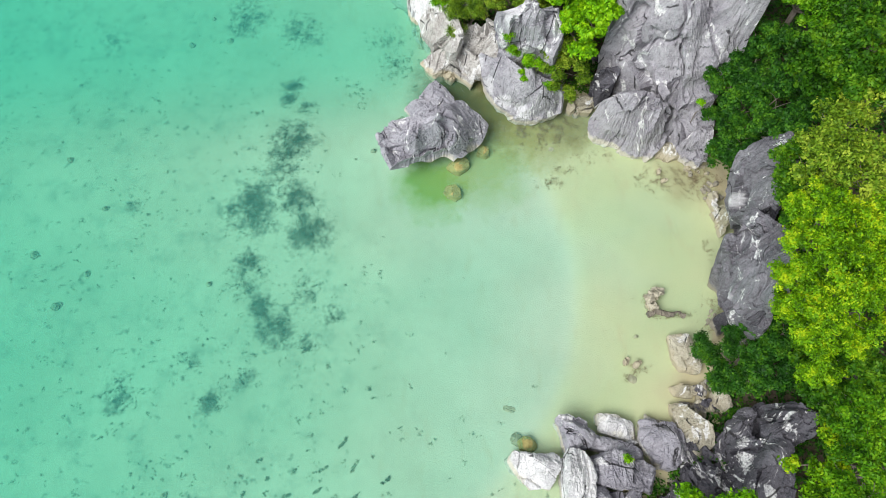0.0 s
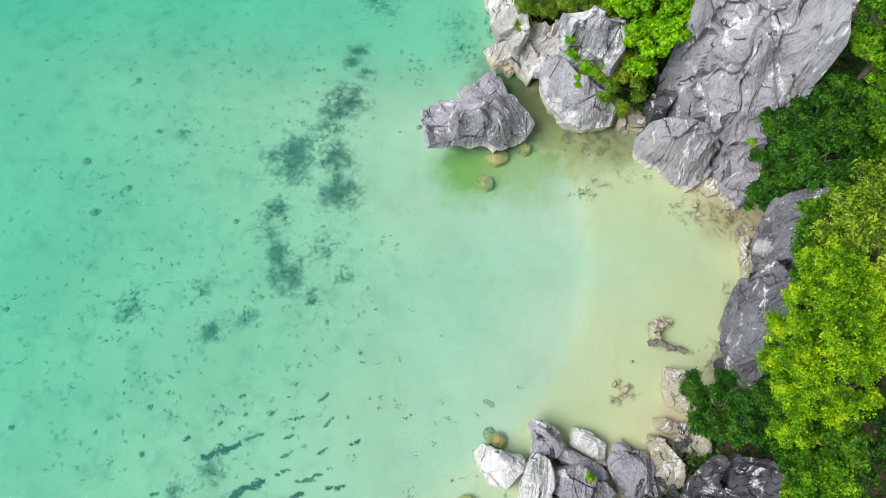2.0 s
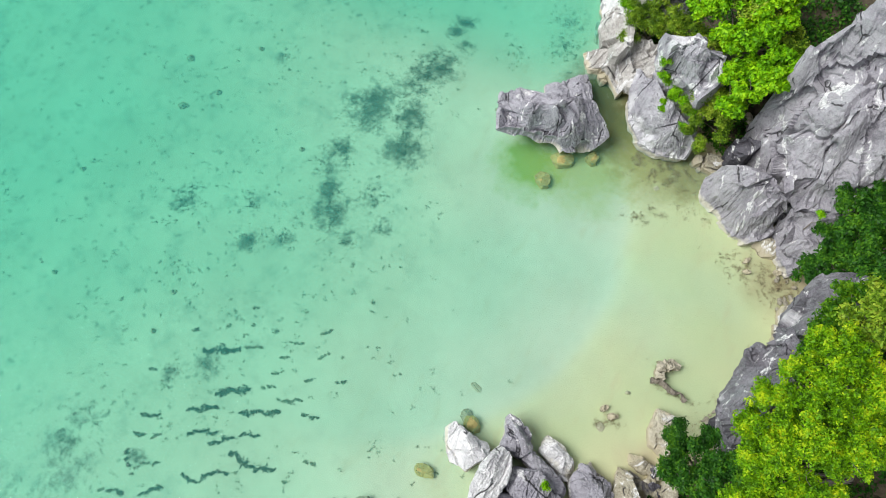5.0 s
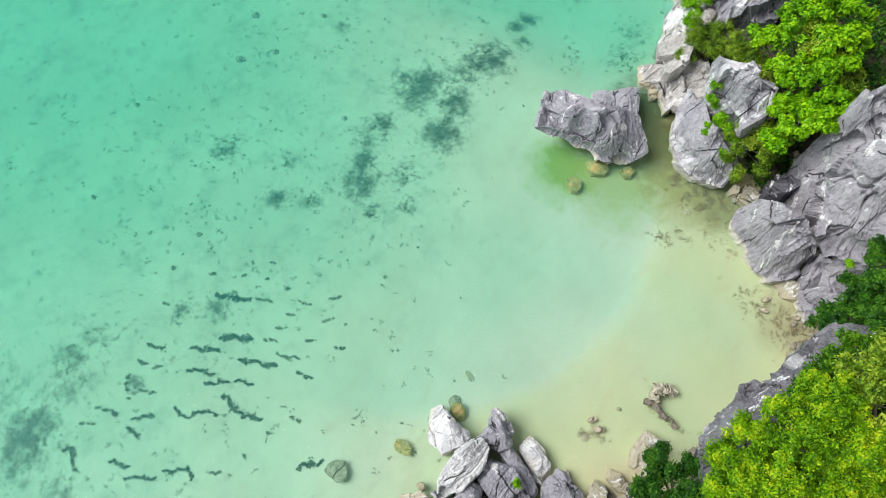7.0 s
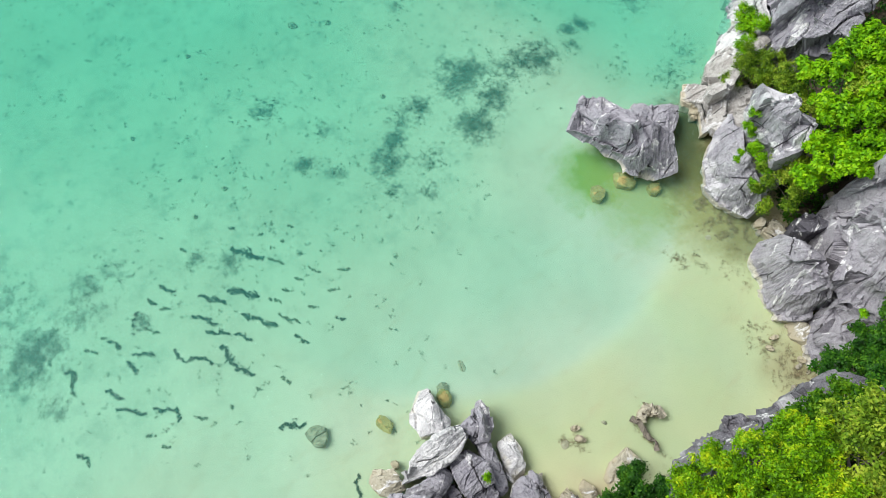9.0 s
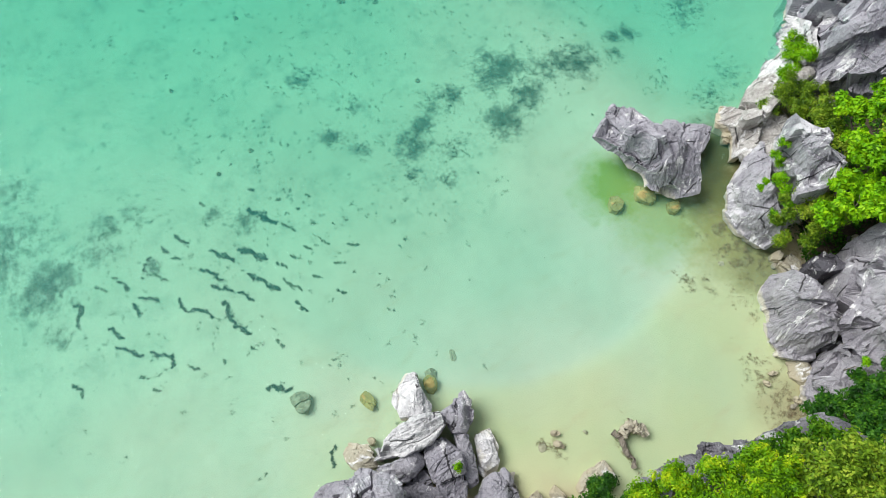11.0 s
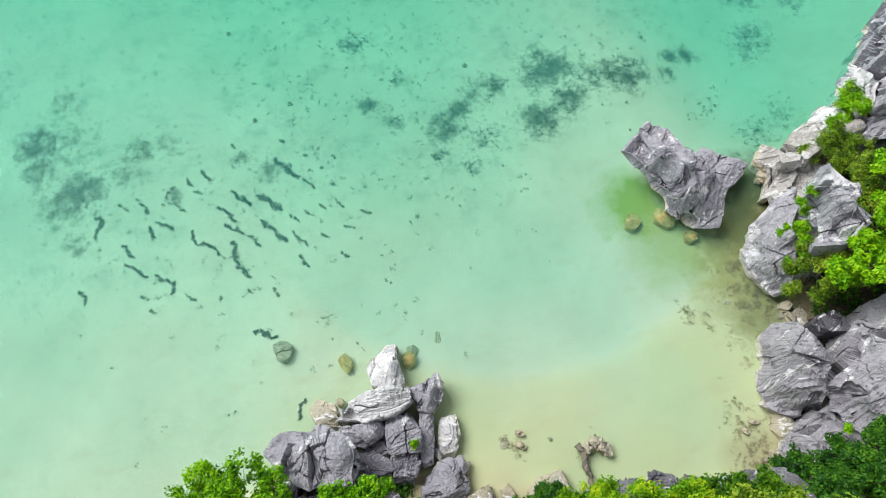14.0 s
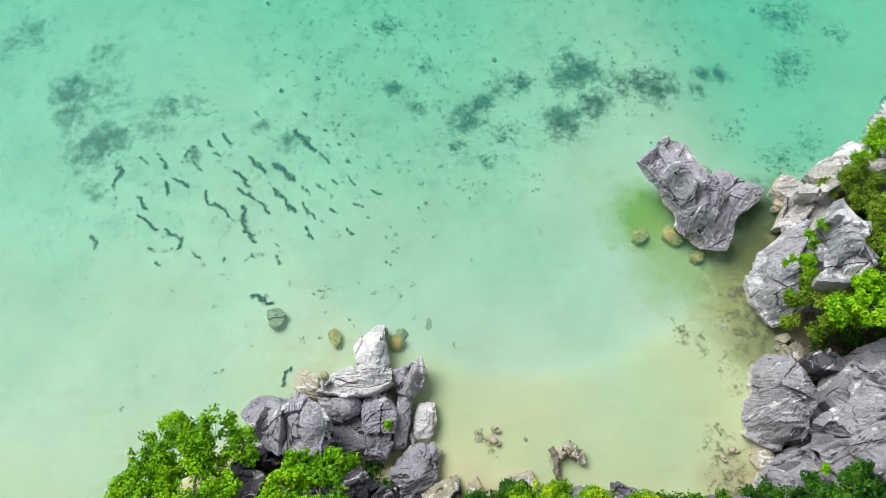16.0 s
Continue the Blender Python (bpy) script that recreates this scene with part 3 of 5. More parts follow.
# the northern headland
rock([(-1.63, 31.45, 0.3), (-1.02, 31.46, 0.8), (-0.3, 31.76, 1.1), (0.43, 31.87, 1.5), (1.51, 31.47, 1.9), (2.21, 30.62, 2.0), (2.35, 29.69, 1.6), (2.09, 29.32, 0.8), (1.47, 30.3, 0.6), (0.44, 30.56, 0.6), (-0.6, 30.29, 0.4)], [(0.53, 30.47, 1.9)], material=TAN, under=0.72, rough=0.4, label='cream and grey limestone toe of the headland', fine=0.06)
rock([(-2.23, 36.33, 1.2), (-1.74, 34.18, 1), (-0.12, 31.65, 1.6), (0.88, 30.55, 2.6), (1.26, 31.44, 3.2), (0.72, 33.18, 3.4), (0.38, 37.01, 3.6), (-1.61, 39.39, 2.4), (-2.13, 38.27, 1.4)], [(-0.6, 33.45, 2.6), (-0.4, 36.09, 3)], material=TAN, under=0.8, rough=0.5, sharp=True, label='bleached pale limestone edge of the headland', fine=0.07)
rock([(2.38, 30.47, 2.4), (2.96, 30.2, 3.2), (3.89, 29.05, 3.8), (5.37, 27.47, 4.2), (6.39, 27.13, 3.4), (7.33, 27.96, 3), (8.03, 27.52, 2), (8, 26.9, 0.7), (6.26, 26.41, 0.6), (4.87, 26.59, 0.8), (3.48, 27.54, 1), (2.57, 29.25, 1.6)], [(4.21, 28.15, 3.8), (3.21, 29.1, 3.2), (6.39, 26.65, 2.6)], under=0.8, rough=0.42, material=CRAG, sharp=True, label='fluted grey limestone crag above the channel', fine=0.07)
rock([(3.11, 29.41, 6.2), (3.34, 29.43, 7.8), (4.11, 29.03, 7.4), (4.96, 29.63, 8.2), (5.56, 29.48, 8), (5.99, 28.93, 7.4), (6.91, 29.72, 7), (7.33, 28.89, 6), (6.75, 27.76, 5.2), (5.46, 28.39, 5.4), (3.64, 28.93, 5.2)], [(3.87, 28.15, 7.8), (5.54, 28.65, 7.7)], base=1.0, under=0.9, rough=0.42, lean=(0.6, 0.8), material=CRAG, sharp=True, label='jagged grey limestone pinnacle among bushes', fine=0.07)
rock([(0.6, 33.0, 2.0), (0.7, 31.6, 1.6), (1.3, 30.6, 1.3), (2.2, 29.7, 1.2), (2.9, 29.6, 1.6), (4.1, 29.9, 2.4), (4.3, 31.0, 3.0), (3.2, 32.4, 3.2), (1.9, 33.0, 2.6)], [(2.2, 31.0, 2.0), (3.3, 30.9, 2.8)], base=-0.5, rough=0.5, material=TAN, label='brownish grey limestone saddle behind the headland toe', fine=0.08)
rock([(-0.81, 33.51, 1.2), (-2.06, 35.25, 1.6), (-3.04, 37.47, 1.8), (-3.59, 39.39, 2), (-1.87, 37.67, 4.4), (-0.22, 36.26, 4.4), (-0.34, 34.86, 3.4), (0.08, 33.38, 2.8)], [(-1.89, 36.49, 3.4)], material=WHITE, rough=0.55, fine=0.07, sharp=True, label='bleached limestone shore rock')
rock([(-1.97, 37.34, 5), (-0.33, 35.95, 5), (1.18, 35.37, 5), (2.84, 35.31, 5.5), (4.05, 36.15, 6), (3.79, 38.31, 8), (0.59, 40.29, 9), (-2.94, 39.33, 9.5), (-4.58, 39.68, 7)], [(0.37, 36.51, 8), (0.23, 37.81, 9)], base=1.0, rough=0.5, label='tall dark grey limestone cliff of the headland')
rock([(-4.1, 39.5, 1.8), (-3.0, 38.9, 4.5), (-2.4, 40.2, 7), (-4.0, 42.4, 7.5), (-6.6, 44.6, 6), (-8.4, 43.8, 2.2), (-6.4, 41.6, 1.4)], [(-4.6, 41.6, 6.2)], base=-2.2, rough=0.45, label='grey limestone cliff foot by the sea', fine=0.09)
# the great slab and its lobes at the head of the cove
rock([(9.61, 30.07, 3.6), (10.04, 30.02, 5), (10.67, 29.5, 7.2), (10.54, 30.35, 9.8), (12.26, 31.77, 13), (16.55, 31.1, 13.5), (17.25, 27.92, 12.4), (17.76, 27.18, 10), (17.42, 27.45, 7.6), (17.64, 27.08, 6), (17.08, 25.89, 4.6), (15.65, 25.31, 4), (13.51, 25.22, 4.6), (12.59, 27.28, 5.2), (11.28, 28.28, 4), (10.72, 29.51, 3.6)], [(13.72, 27.88, 9.4), (12.29, 27.42, 7.6), (15.45, 27.26, 6.8), (14.1, 26.34, 5.4)], base=-0.5, under=0.92, rough=0.32, material=SLAB, label='great tilted grey limestone slab behind the beach', fine=0.12)
rock([(9.37, 25.73, 1.6), (9.51, 25.96, 3.2), (10.35, 25.83, 4.6), (11.42, 26.29, 5.6), (12.24, 26.63, 6.2), (12.87, 25.47, 6), (13.71, 25.22, 4.6), (14.45, 25.06, 3.2), (14.64, 24.47, 1.6), (13.34, 23.43, 0.6), (12.2, 23.65, 0.6), (11.02, 24.52, 0.6), (9.75, 25.05, 0.8)], [(11.3, 24.62, 5), (12.14, 24.84, 6.3), (12.39, 24.25, 3.2), (10.65, 24.54, 3.4)], under=0.84, rough=0.26, material=SLAB, label='rounded grey limestone buttress at the water', fine=0.09)
rock([(14.35, 25.42, 3), (15.89, 25.75, 3.4), (16.84, 24.69, 2.8), (16.52, 22.37, 1.6), (15.62, 23.07, 1), (15, 24.22, 1)], [(15.53, 23.94, 3)], under=0.86, material=SLAB, label='grey limestone block at the back of the beach', fine=0.09)
# grey rock at the cave; its darker tone is painted shade
rock([(9.81, 28.62, 2.6), (10.49, 28.58, 3.2), (11.39, 28.26, 3.8), (10.94, 27.46, 3.2), (10.2, 27.36, 2.6), (9.86, 27.96, 2.4)], (), under=0.85, material=DARK_SHADED, label='grey limestone between crag and buttress, shade painted into its colour', fine=0.1)
rock([(13.76, 23.78, 0.3), (14.05, 24.32, 0.8), (14.61, 24.48, 1.2), (15.43, 24.37, 1.1), (15.4, 23.66, 0.6), (14.61, 23.41, 0.2)], (), material=CREAM, rough=0.3, label='pale yellow limestone shelf beside the buttress', fine=0.06)
rock([(8.87, 28.04, 1), (9.66, 28.07, 1.2), (10.26, 27.66, 1), (10.05, 27.36, 0.8), (9.13, 27.64, 0.8)], (), material=CREAM, label='pale limestone slab wedged at the cave mouth', fine=0.07)
rock([(8.89, 27.42, 0.6), (9.45, 27.45, 0.8), (10.06, 27.34, 0.7), (9.91, 27.1, 0.4), (9.05, 27.15, 0.4)], (), material=CREAM, label='pale flat stone by the cave mouth', fine=0.07)
rock([(8.35, 27.79, 0.6), (8.74, 27.82, 0.8), (8.96, 27.42, 0.6), (8.61, 27.18, 0.3), (8.29, 27.41, 0.3)], (), material=CREAM, label='small cream stone below the crag', fine=0.06)
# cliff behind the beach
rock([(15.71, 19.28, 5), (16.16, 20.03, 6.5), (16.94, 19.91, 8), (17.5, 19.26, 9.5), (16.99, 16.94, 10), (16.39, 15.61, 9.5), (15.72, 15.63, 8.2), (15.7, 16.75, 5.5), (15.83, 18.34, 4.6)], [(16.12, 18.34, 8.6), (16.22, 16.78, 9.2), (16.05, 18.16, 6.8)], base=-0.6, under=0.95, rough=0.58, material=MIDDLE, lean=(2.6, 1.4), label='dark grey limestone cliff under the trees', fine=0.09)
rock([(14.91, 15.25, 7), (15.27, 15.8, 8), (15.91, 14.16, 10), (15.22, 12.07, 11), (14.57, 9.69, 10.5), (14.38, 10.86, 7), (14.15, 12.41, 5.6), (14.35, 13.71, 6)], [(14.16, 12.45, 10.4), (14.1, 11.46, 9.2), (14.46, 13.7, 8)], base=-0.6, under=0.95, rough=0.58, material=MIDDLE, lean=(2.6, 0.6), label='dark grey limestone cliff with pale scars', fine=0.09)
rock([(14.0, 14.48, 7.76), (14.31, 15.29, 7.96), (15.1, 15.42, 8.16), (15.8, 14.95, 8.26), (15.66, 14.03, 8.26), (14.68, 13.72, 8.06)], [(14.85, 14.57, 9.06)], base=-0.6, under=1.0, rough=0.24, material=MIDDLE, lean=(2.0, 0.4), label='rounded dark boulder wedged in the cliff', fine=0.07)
rock([(16.56, 20.77, 0.5), (16.83, 20.89, 1), (17.07, 19.02, 3), (17.03, 17.52, 3.4), (17.18, 18.3, 2), (17.07, 19.79, 0.6)], (), base=-0.4, material=CREAM, label='broken limestone ledge at the beach edge', fine=0.07)
rock([(15.53, 12.59, 1), (15.89, 12.58, 2.2), (15.99, 11.93, 3.4), (15.86, 11.53, 3), (15.69, 12.02, 1.2)], (), base=-0.4, material=DARK_SHADED, label='small dark limestone rock at the cliff foot', fine=0.07)
# boulders along the southern beach
rock([(12.9, 11.69, 0.5), (13.85, 11.96, 0.7), (14.19, 10.87, 1), (14.52, 9.92, 0.9), (14.34, 9.35, 0.6), (13.33, 9.58, 0.5), (12.91, 10.39, 0.4)], [(13.51, 10.52, 1.3)], material=CREAM, rough=0.34, label='pale limestone boulder on the beach', fine=0.06)
rock([(12.45, 8.74, 0.3), (13.43, 8.95, 0.6), (14.14, 8.49, 0.5), (13.79, 8.03, 0.3), (12.75, 8.23, 0.3)], [(13.3, 8.51, 0.7)], material=CREAM, rough=0.3, label='low cream boulder at the water edge', fine=0.06)
rock([(12.33, 7.84, 0.7), (12.99, 7.72, 1.1), (13.72, 6.87, 1.7), (14.38, 5.88, 1.8), (14.47, 5.38, 1.3), (13.93, 5.05, 1), (12.88, 5.8, 0.9), (12.48, 7, 0.6)], [(13.22, 6.23, 2)], material=CREAM, rough=0.3, label='long smooth cream limestone boulder', fine=0.06)
rock([(14.66, 8.31, 1), (15.3, 8.4, 1.4), (15.75, 7.47, 1.6), (15.34, 7.04, 1.2), (14.77, 7.65, 0.9)], (), material=CREAM, rough=0.32, label='cream boulder half under the bushes', fine=0.06)
# ledge that darkens the gaps between boulders: shade put into the colour
rock([(13.17, 8.09, 0.2), (15.62, 8.32, 0.5), (15.53, 5.7, 0.7), (13.91, 3.36, 0.6), (12.16, 3.73, 0.4), (13.06, 6.08, 0.3)], (), material=DARK_SHADED, rough=0.42, label='broken limestone ledge under the boulders, gap shade painted into its colour', fine=0.08)
rock([(14.94, 6.78, 2.6), (15.35, 6.9, 3.4), (15.61, 6.46, 3.8), (15.17, 5.63, 3.8), (15.31, 4.63, 4.2), (14.76, 3.61, 4), (14.06, 2.51, 3.4), (13.39, 2.95, 2.2), (14.26, 4.36, 2.2), (14.56, 5.76, 2.2)], [(14.19, 4.61, 4.4), (14.74, 5.98, 4.2)], base=-0.4, rough=0.5, material=DARK_SHADED, label='dark knobbly limestone pinnacle', fine=0.075)
rock([(15.68, 6.94, 4.2), (16.33, 6.86, 6), (16.93, 6.02, 7), (16.69, 5, 6.8), (16.22, 4.82, 5.4), (15.43, 5.4, 4.4)], [(15.88, 5.8, 6.6)], base=-0.4, rough=0.42, material=DARK_SHADED, lean=(1.5, 0), label='dark limestone wall under the trees', fine=0.09)
rock([(15.14, 4.9, 4.2), (15.85, 5.77, 5), (16.32, 5.47, 5.2), (16.35, 3.95, 5.4), (15.88, 2.38, 5), (14.84, 1.95, 4.2), (14.35, 2.9, 4)], [(15.43, 4.41, 5.8)], base=-0.4, rough=0.5, material=DARK_SHADED, lean=(0.8, 0), label='dark pitted limestone pinnacle', fine=0.08)
rock([(15.71, 6.72, 2.2), (16.4, 7.28, 3), (16.49, 5.87, 3.4), (16.12, 4.21, 3.6), (15.41, 3.63, 2.6), (15.14, 5.23, 2.2)], (), base=-0.4, rough=0.5, material=DARK_SHADED, label='dark limestone rock in the gully', fine=0.08)
# the star-shaped rock pile at the southern point
rock([(4.47, 3.25, 0.7), (3.47, 4.19, 0.8), (3.07, 4.98, 0.9), (3.81, 5.35, 1), (5.78, 5.11, 1.6), (6.24, 4.81, 1.8), (5.56, 3.22, 1.2)], [(4.93, 4.46, 1.9)], material=WHITE, rough=0.34, label='white-faced limestone boulder pointing seaward', fine=0.06)
rock([(6.81, 0.74, 2.4), (6.49, 1.72, 2.6), (6.15, 2.67, 2.6), (6.05, 3.83, 2.8), (6.35, 5.28, 2.6), (7.08, 5.4, 2.6), (7.61, 4.09, 2.4), (7.43, 2.23, 2.2)], [(6.87, 3.1, 3.2), (6.85, 4.27, 3)], material=WHITE, rough=0.38, under=0.8, label='bleached white limestone wedge on top of the pile', fine=0.06)
rock([(7.08, 0.76, 1.8), (7.46, 2.25, 2.4), (7.48, 3.57, 2.4), (8.22, 3.47, 1.9), (8.72, 2.06, 1.4), (8.1, 1.09, 1.3)], [(7.88, 2.4, 2.4)], rough=0.32, label='grey limestone slab below the white wedge', fine=0.06)
rock([(6.39, 5.12, 2.2), (6.25, 6.12, 2), (5.89, 6.86, 1.6), (6.6, 7.2, 1.3), (7.55, 6.67, 1.2), (8.01, 5.98, 1.4), (7.68, 5.33, 2)], [(6.92, 6.09, 2.4)], rough=0.36, label='grey limestone block of the rock pile', fine=0.06)
rock([(7.6, 3.49, 1.8), (7.33, 4.24, 2.2), (7.43, 5.08, 2.2), (8.56, 5.18, 2), (10.14, 4.66, 1.7), (11.56, 3.75, 1.4), (11.27, 2.86, 1.3)], [(8.92, 4.16, 2.1)], rough=0.26, label='long flat grey limestone slab', fine=0.06)
rock([(7.59, 5.36, 1.8), (8.08, 6.15, 1.4), (9.17, 5.8, 1.2), (10.53, 5.21, 1), (10.58, 4.66, 1.1), (8.98, 4.92, 1.5)], (), rough=0.3, label='narrow grey limestone slab', fine=0.06)
rock([(8.19, 6.23, 0.7), (8.2, 7.3, 0.6), (9.48, 7.19, 0.6), (10.55, 6.46, 0.6), (10.55, 5.75, 0.7), (10.08, 5.46, 0.8)], [(9.38, 6.41, 1.2)], material=WHITE, rough=0.3, label='pale limestone slab by the water', fine=0.06)
rock([(10.97, 4.36, 1.2), (10.74, 5.85, 1), (10.98, 7.27, 0.6), (12.01, 6.95, 0.7), (12.97, 5.87, 1), (13.07, 4.57, 1.4), (12.09, 4.14, 1.4)], [(11.75, 5.47, 1.9)], rough=0.36, label='grey limestone boulder by the sand', fine=0.06)
rock([(5.58, -0.28, 0.5), (5.19, 0.29, 0.6), (5.86, 1.17, 1.2), (7.07, 1.21, 1.6), (7.02, 0.35, 1.2), (6.4, -0.28, 0.8)], [(6.17, 0.66, 1.5)], material=CREAM, rough=0.32, label='cream limestone boulder at the waterline', fine=0.06)
rock([(7.37, -2.75, 2.2), (6.75, -1.79, 2.4), (7.24, -0.52, 3), (7.1, 0.34, 2.8), (8.21, 1.51, 3.2), (9.63, 1.82, 3.4), (10.26, 1.4, 3.6), (10.05, -0.6, 4), (8.87, -2.02, 3.2)], [(8.19, -0.36, 4.2), (8.67, 0.82, 4)], base=-1, rough=0.4, label='lumpy grey limestone crag below the trees', fine=0.075)
rock([(9.74, -3.36, 3.4), (9.01, -2.26, 3.6), (10, -0.08, 3.8), (9.98, 1.97, 2.4), (11.31, 3.07, 2.2), (12.64, 4.18, 2.4), (13.95, 4.01, 3), (14.28, 0.63, 4.5), (12.67, -2.61, 4.5)], [(11.81, 0.89, 4.2)], base=-1, rough=0.42, material=DARK_SHADED, label='dark limestone base under the bushes', fine=0.09)
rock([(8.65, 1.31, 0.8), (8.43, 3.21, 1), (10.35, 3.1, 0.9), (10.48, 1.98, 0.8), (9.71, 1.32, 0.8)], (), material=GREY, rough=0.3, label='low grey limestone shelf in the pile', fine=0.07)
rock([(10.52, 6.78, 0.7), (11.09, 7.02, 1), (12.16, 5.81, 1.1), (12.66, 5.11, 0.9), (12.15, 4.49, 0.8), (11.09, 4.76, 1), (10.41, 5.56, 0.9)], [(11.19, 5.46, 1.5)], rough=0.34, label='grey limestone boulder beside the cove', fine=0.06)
rock([(12.36, 4.19, 1.4), (13.6, 4.6, 1.4), (14.08, 3.56, 2), (13.42, 2.23, 2), (12.01, 2.26, 1.6)], (), base=-0.4, material=DARK_SHADED, rough=0.4, label='dark limestone rock in the boulder field', fine=0.08)


# ---- plants ----
def leaf_cloud(centres, radius, per, size, seed, up=0.6, flat=0.7, long=1.9):
    """Verts and faces of leaves: bent kites in tufts round the given centres."""
    rng = np.random.default_rng(seed)
    c = np.repeat(np.asarray(centres, float), per, 0)
    n = len(c)
    off = rng.normal(size=(n, 3))
    off /= np.linalg.norm(off, axis=1)[:, None] + 1e-9
    off *= (radius * rng.random(n) ** 0.45)[:, None]
    off[:, 2] *= flat
    pos = c + off
    nor = off / radius * 0.8 + rng.normal(size=(n, 3)) * 0.45
    nor[:, 2] += up
    nor /= np.linalg.norm(nor, axis=1)[:, None]
    a = np.cross(nor, rng.normal(size=(n, 3)))
    a /= np.linalg.norm(a, axis=1)[:, None] + 1e-9
    b = np.cross(nor, a)
    s = (size * (0.6 + 0.8 * rng.random(n)))[:, None]
    tip, wide = a * s * 0.5 * long, b * s * 0.5
    bend = nor * s * 0.18
    v = np.stack([pos - tip, pos + wide + bend, pos + tip - bend, pos - wide + bend], 1).reshape(-1, 3)
    i = np.arange(n)[:, None] * 4
    return v, (i + np.array([0, 1, 2, 3]))


def leaf_mesh(name, v, f, material):
    me = bpy.data.meshes.new(name)
    me.vertices.add(len(v))
    me.vertices.foreach_set("co", v.astype(np.float32).ravel())
    me.loops.add(f.size)
    me.loops.foreach_set("vertex_index", f.astype(np.int32).ravel())
    me.polygons.add(len(f))
    me.polygons.foreach_set("loop_start", np.arange(len(f), dtype=np.int32) * 4)
    me.update(calc_edges=True)
    me.materials.append(material)
    return me


def lobe_tufts(x, y, z, r, rng, density, squash):
    """Tuft centres over a crown lobe whose top is at z: sprays stand out of an uneven skin, with gaps between, mostly on the upper side."""
    n = max(14, int(density * r * r * 4))
    sprays = max(5, int(13 * r))
    d = rng.normal(size=(sprays, 3))
    d[:, 2] = np.abs(d[:, 2]) * 1.0 - 0.3
    d /= np.linalg.norm(d, axis=1)[:, None]
    heads = d * (max(0.4 * r, r - 0.4) * (0.55 + 0.5 * rng.random(sprays)))[:, None]
    pick = rng.integers(0, sprays, n)
    off = rng.normal(size=(n, 3)) * (0.055 * r + 0.06)
    off[:, 2] *= 0.6
    p = heads[pick] + off
    p[:, 2] *= squash
    return p + np.array([x, y, z - r * squash * 0.85])


def limb(bm, a, b, ra, rb, bend, sides=6, steps=5):
    """A tapered, slightly bent branch from a to b."""
    a, b = Vector(a), Vector(b)
    ring = []
    for k in range(steps + 1):
        t = k / steps
        p = a.lerp(b, t) + Vector(bend) * math.sin(t * math.pi)
        axis = (b - a).normalized()
        u = axis.orthogonal().normalized()
        w = axis.cross(u)
        rr = ra + (rb - ra) * t
        ring.append([bm.verts.new(p + (u * math.cos(2 * math.pi * j / sides) + w * math.sin(2 * math.pi * j / sides)) * rr) for j in range(sides)])
    for lo, hi in zip(ring, ring[1:]):
        for j in range(sides):
            bm.faces.new((lo[j], lo[(j + 1) % sides], hi[(j + 1) % sides], hi[j]))


def tree(lobes, leaf, label, size=0.1, per=34, density=13.0, tuft=0.3, squash=0.75, name="tree", category="tree", thick=0.16, twigs=0, foot=None):
    """A tree or bush: trunk and limbs, and a crown of leaf tufts over its lobes (x, y, top height, radius)."""
    SEED[0] += 1
    rng = np.random.default_rng(1000 + SEED[0])
    big = max(lobes, key=lambda q: q[3])
    mx, my = np.average([q[:2] for q in lobes], axis=0, weights=[q[3] ** 2 for q in lobes])
    if foot is not None:
        mx, my = foot[:2]
    gz = height_at(mx, my) if foot is None or len(foot) < 3 else foot[2]
    root = new(name)
    root.location = (mx, my, gz)
    here = np.array([mx, my, gz])
    tagged(root, label, category)
    bm = bmesh.new()
    fork = Vector((0, 0, max(0.2, (min(q[2] - q[3] for q in lobes) - gz) * 0.75)))
    limb(bm, (0, 0, -0.3), fork, thick * 1.3, thick, (rng.normal() * 0.1, rng.normal() * 0.1, 0), 8, 6)
    for q in lobes:
        end = Vector((q[0] - mx, q[1] - my, q[2] - q[3] * 0.8 - gz))
        limb(bm, fork, end, thick * 0.55, thick * 0.16, (rng.normal() * 0.15, rng.normal() * 0.15, 0.15))
        for k in range(4 + twigs):
            d = Vector((rng.normal(), rng.normal(), abs(rng.normal()) * 0.7 + 0.1)).normalized()
            limb(bm, end, end + d * q[3] * (0.45 + 0.3 * rng.random()), thick * 0.14, 0.01, d.orthogonal() * 0.12, 5, 3)
    me = bpy.data.meshes.new("trunk")
    bm.to_mesh(me)
    bm.free()
    me.materials.append(BARK)
    me.polygons.foreach_set("use_smooth", [True] * len(me.polygons))
    part("trunk", me, root)
    cs = np.vstack([lobe_tufts(*q[:4], rng, density, squash) for q in lobes]) - here
    v, f = leaf_cloud(cs, tuft, per, size, SEED[0])
    part("crown", leaf_mesh("crown", v, f, leaf), root)
    return root


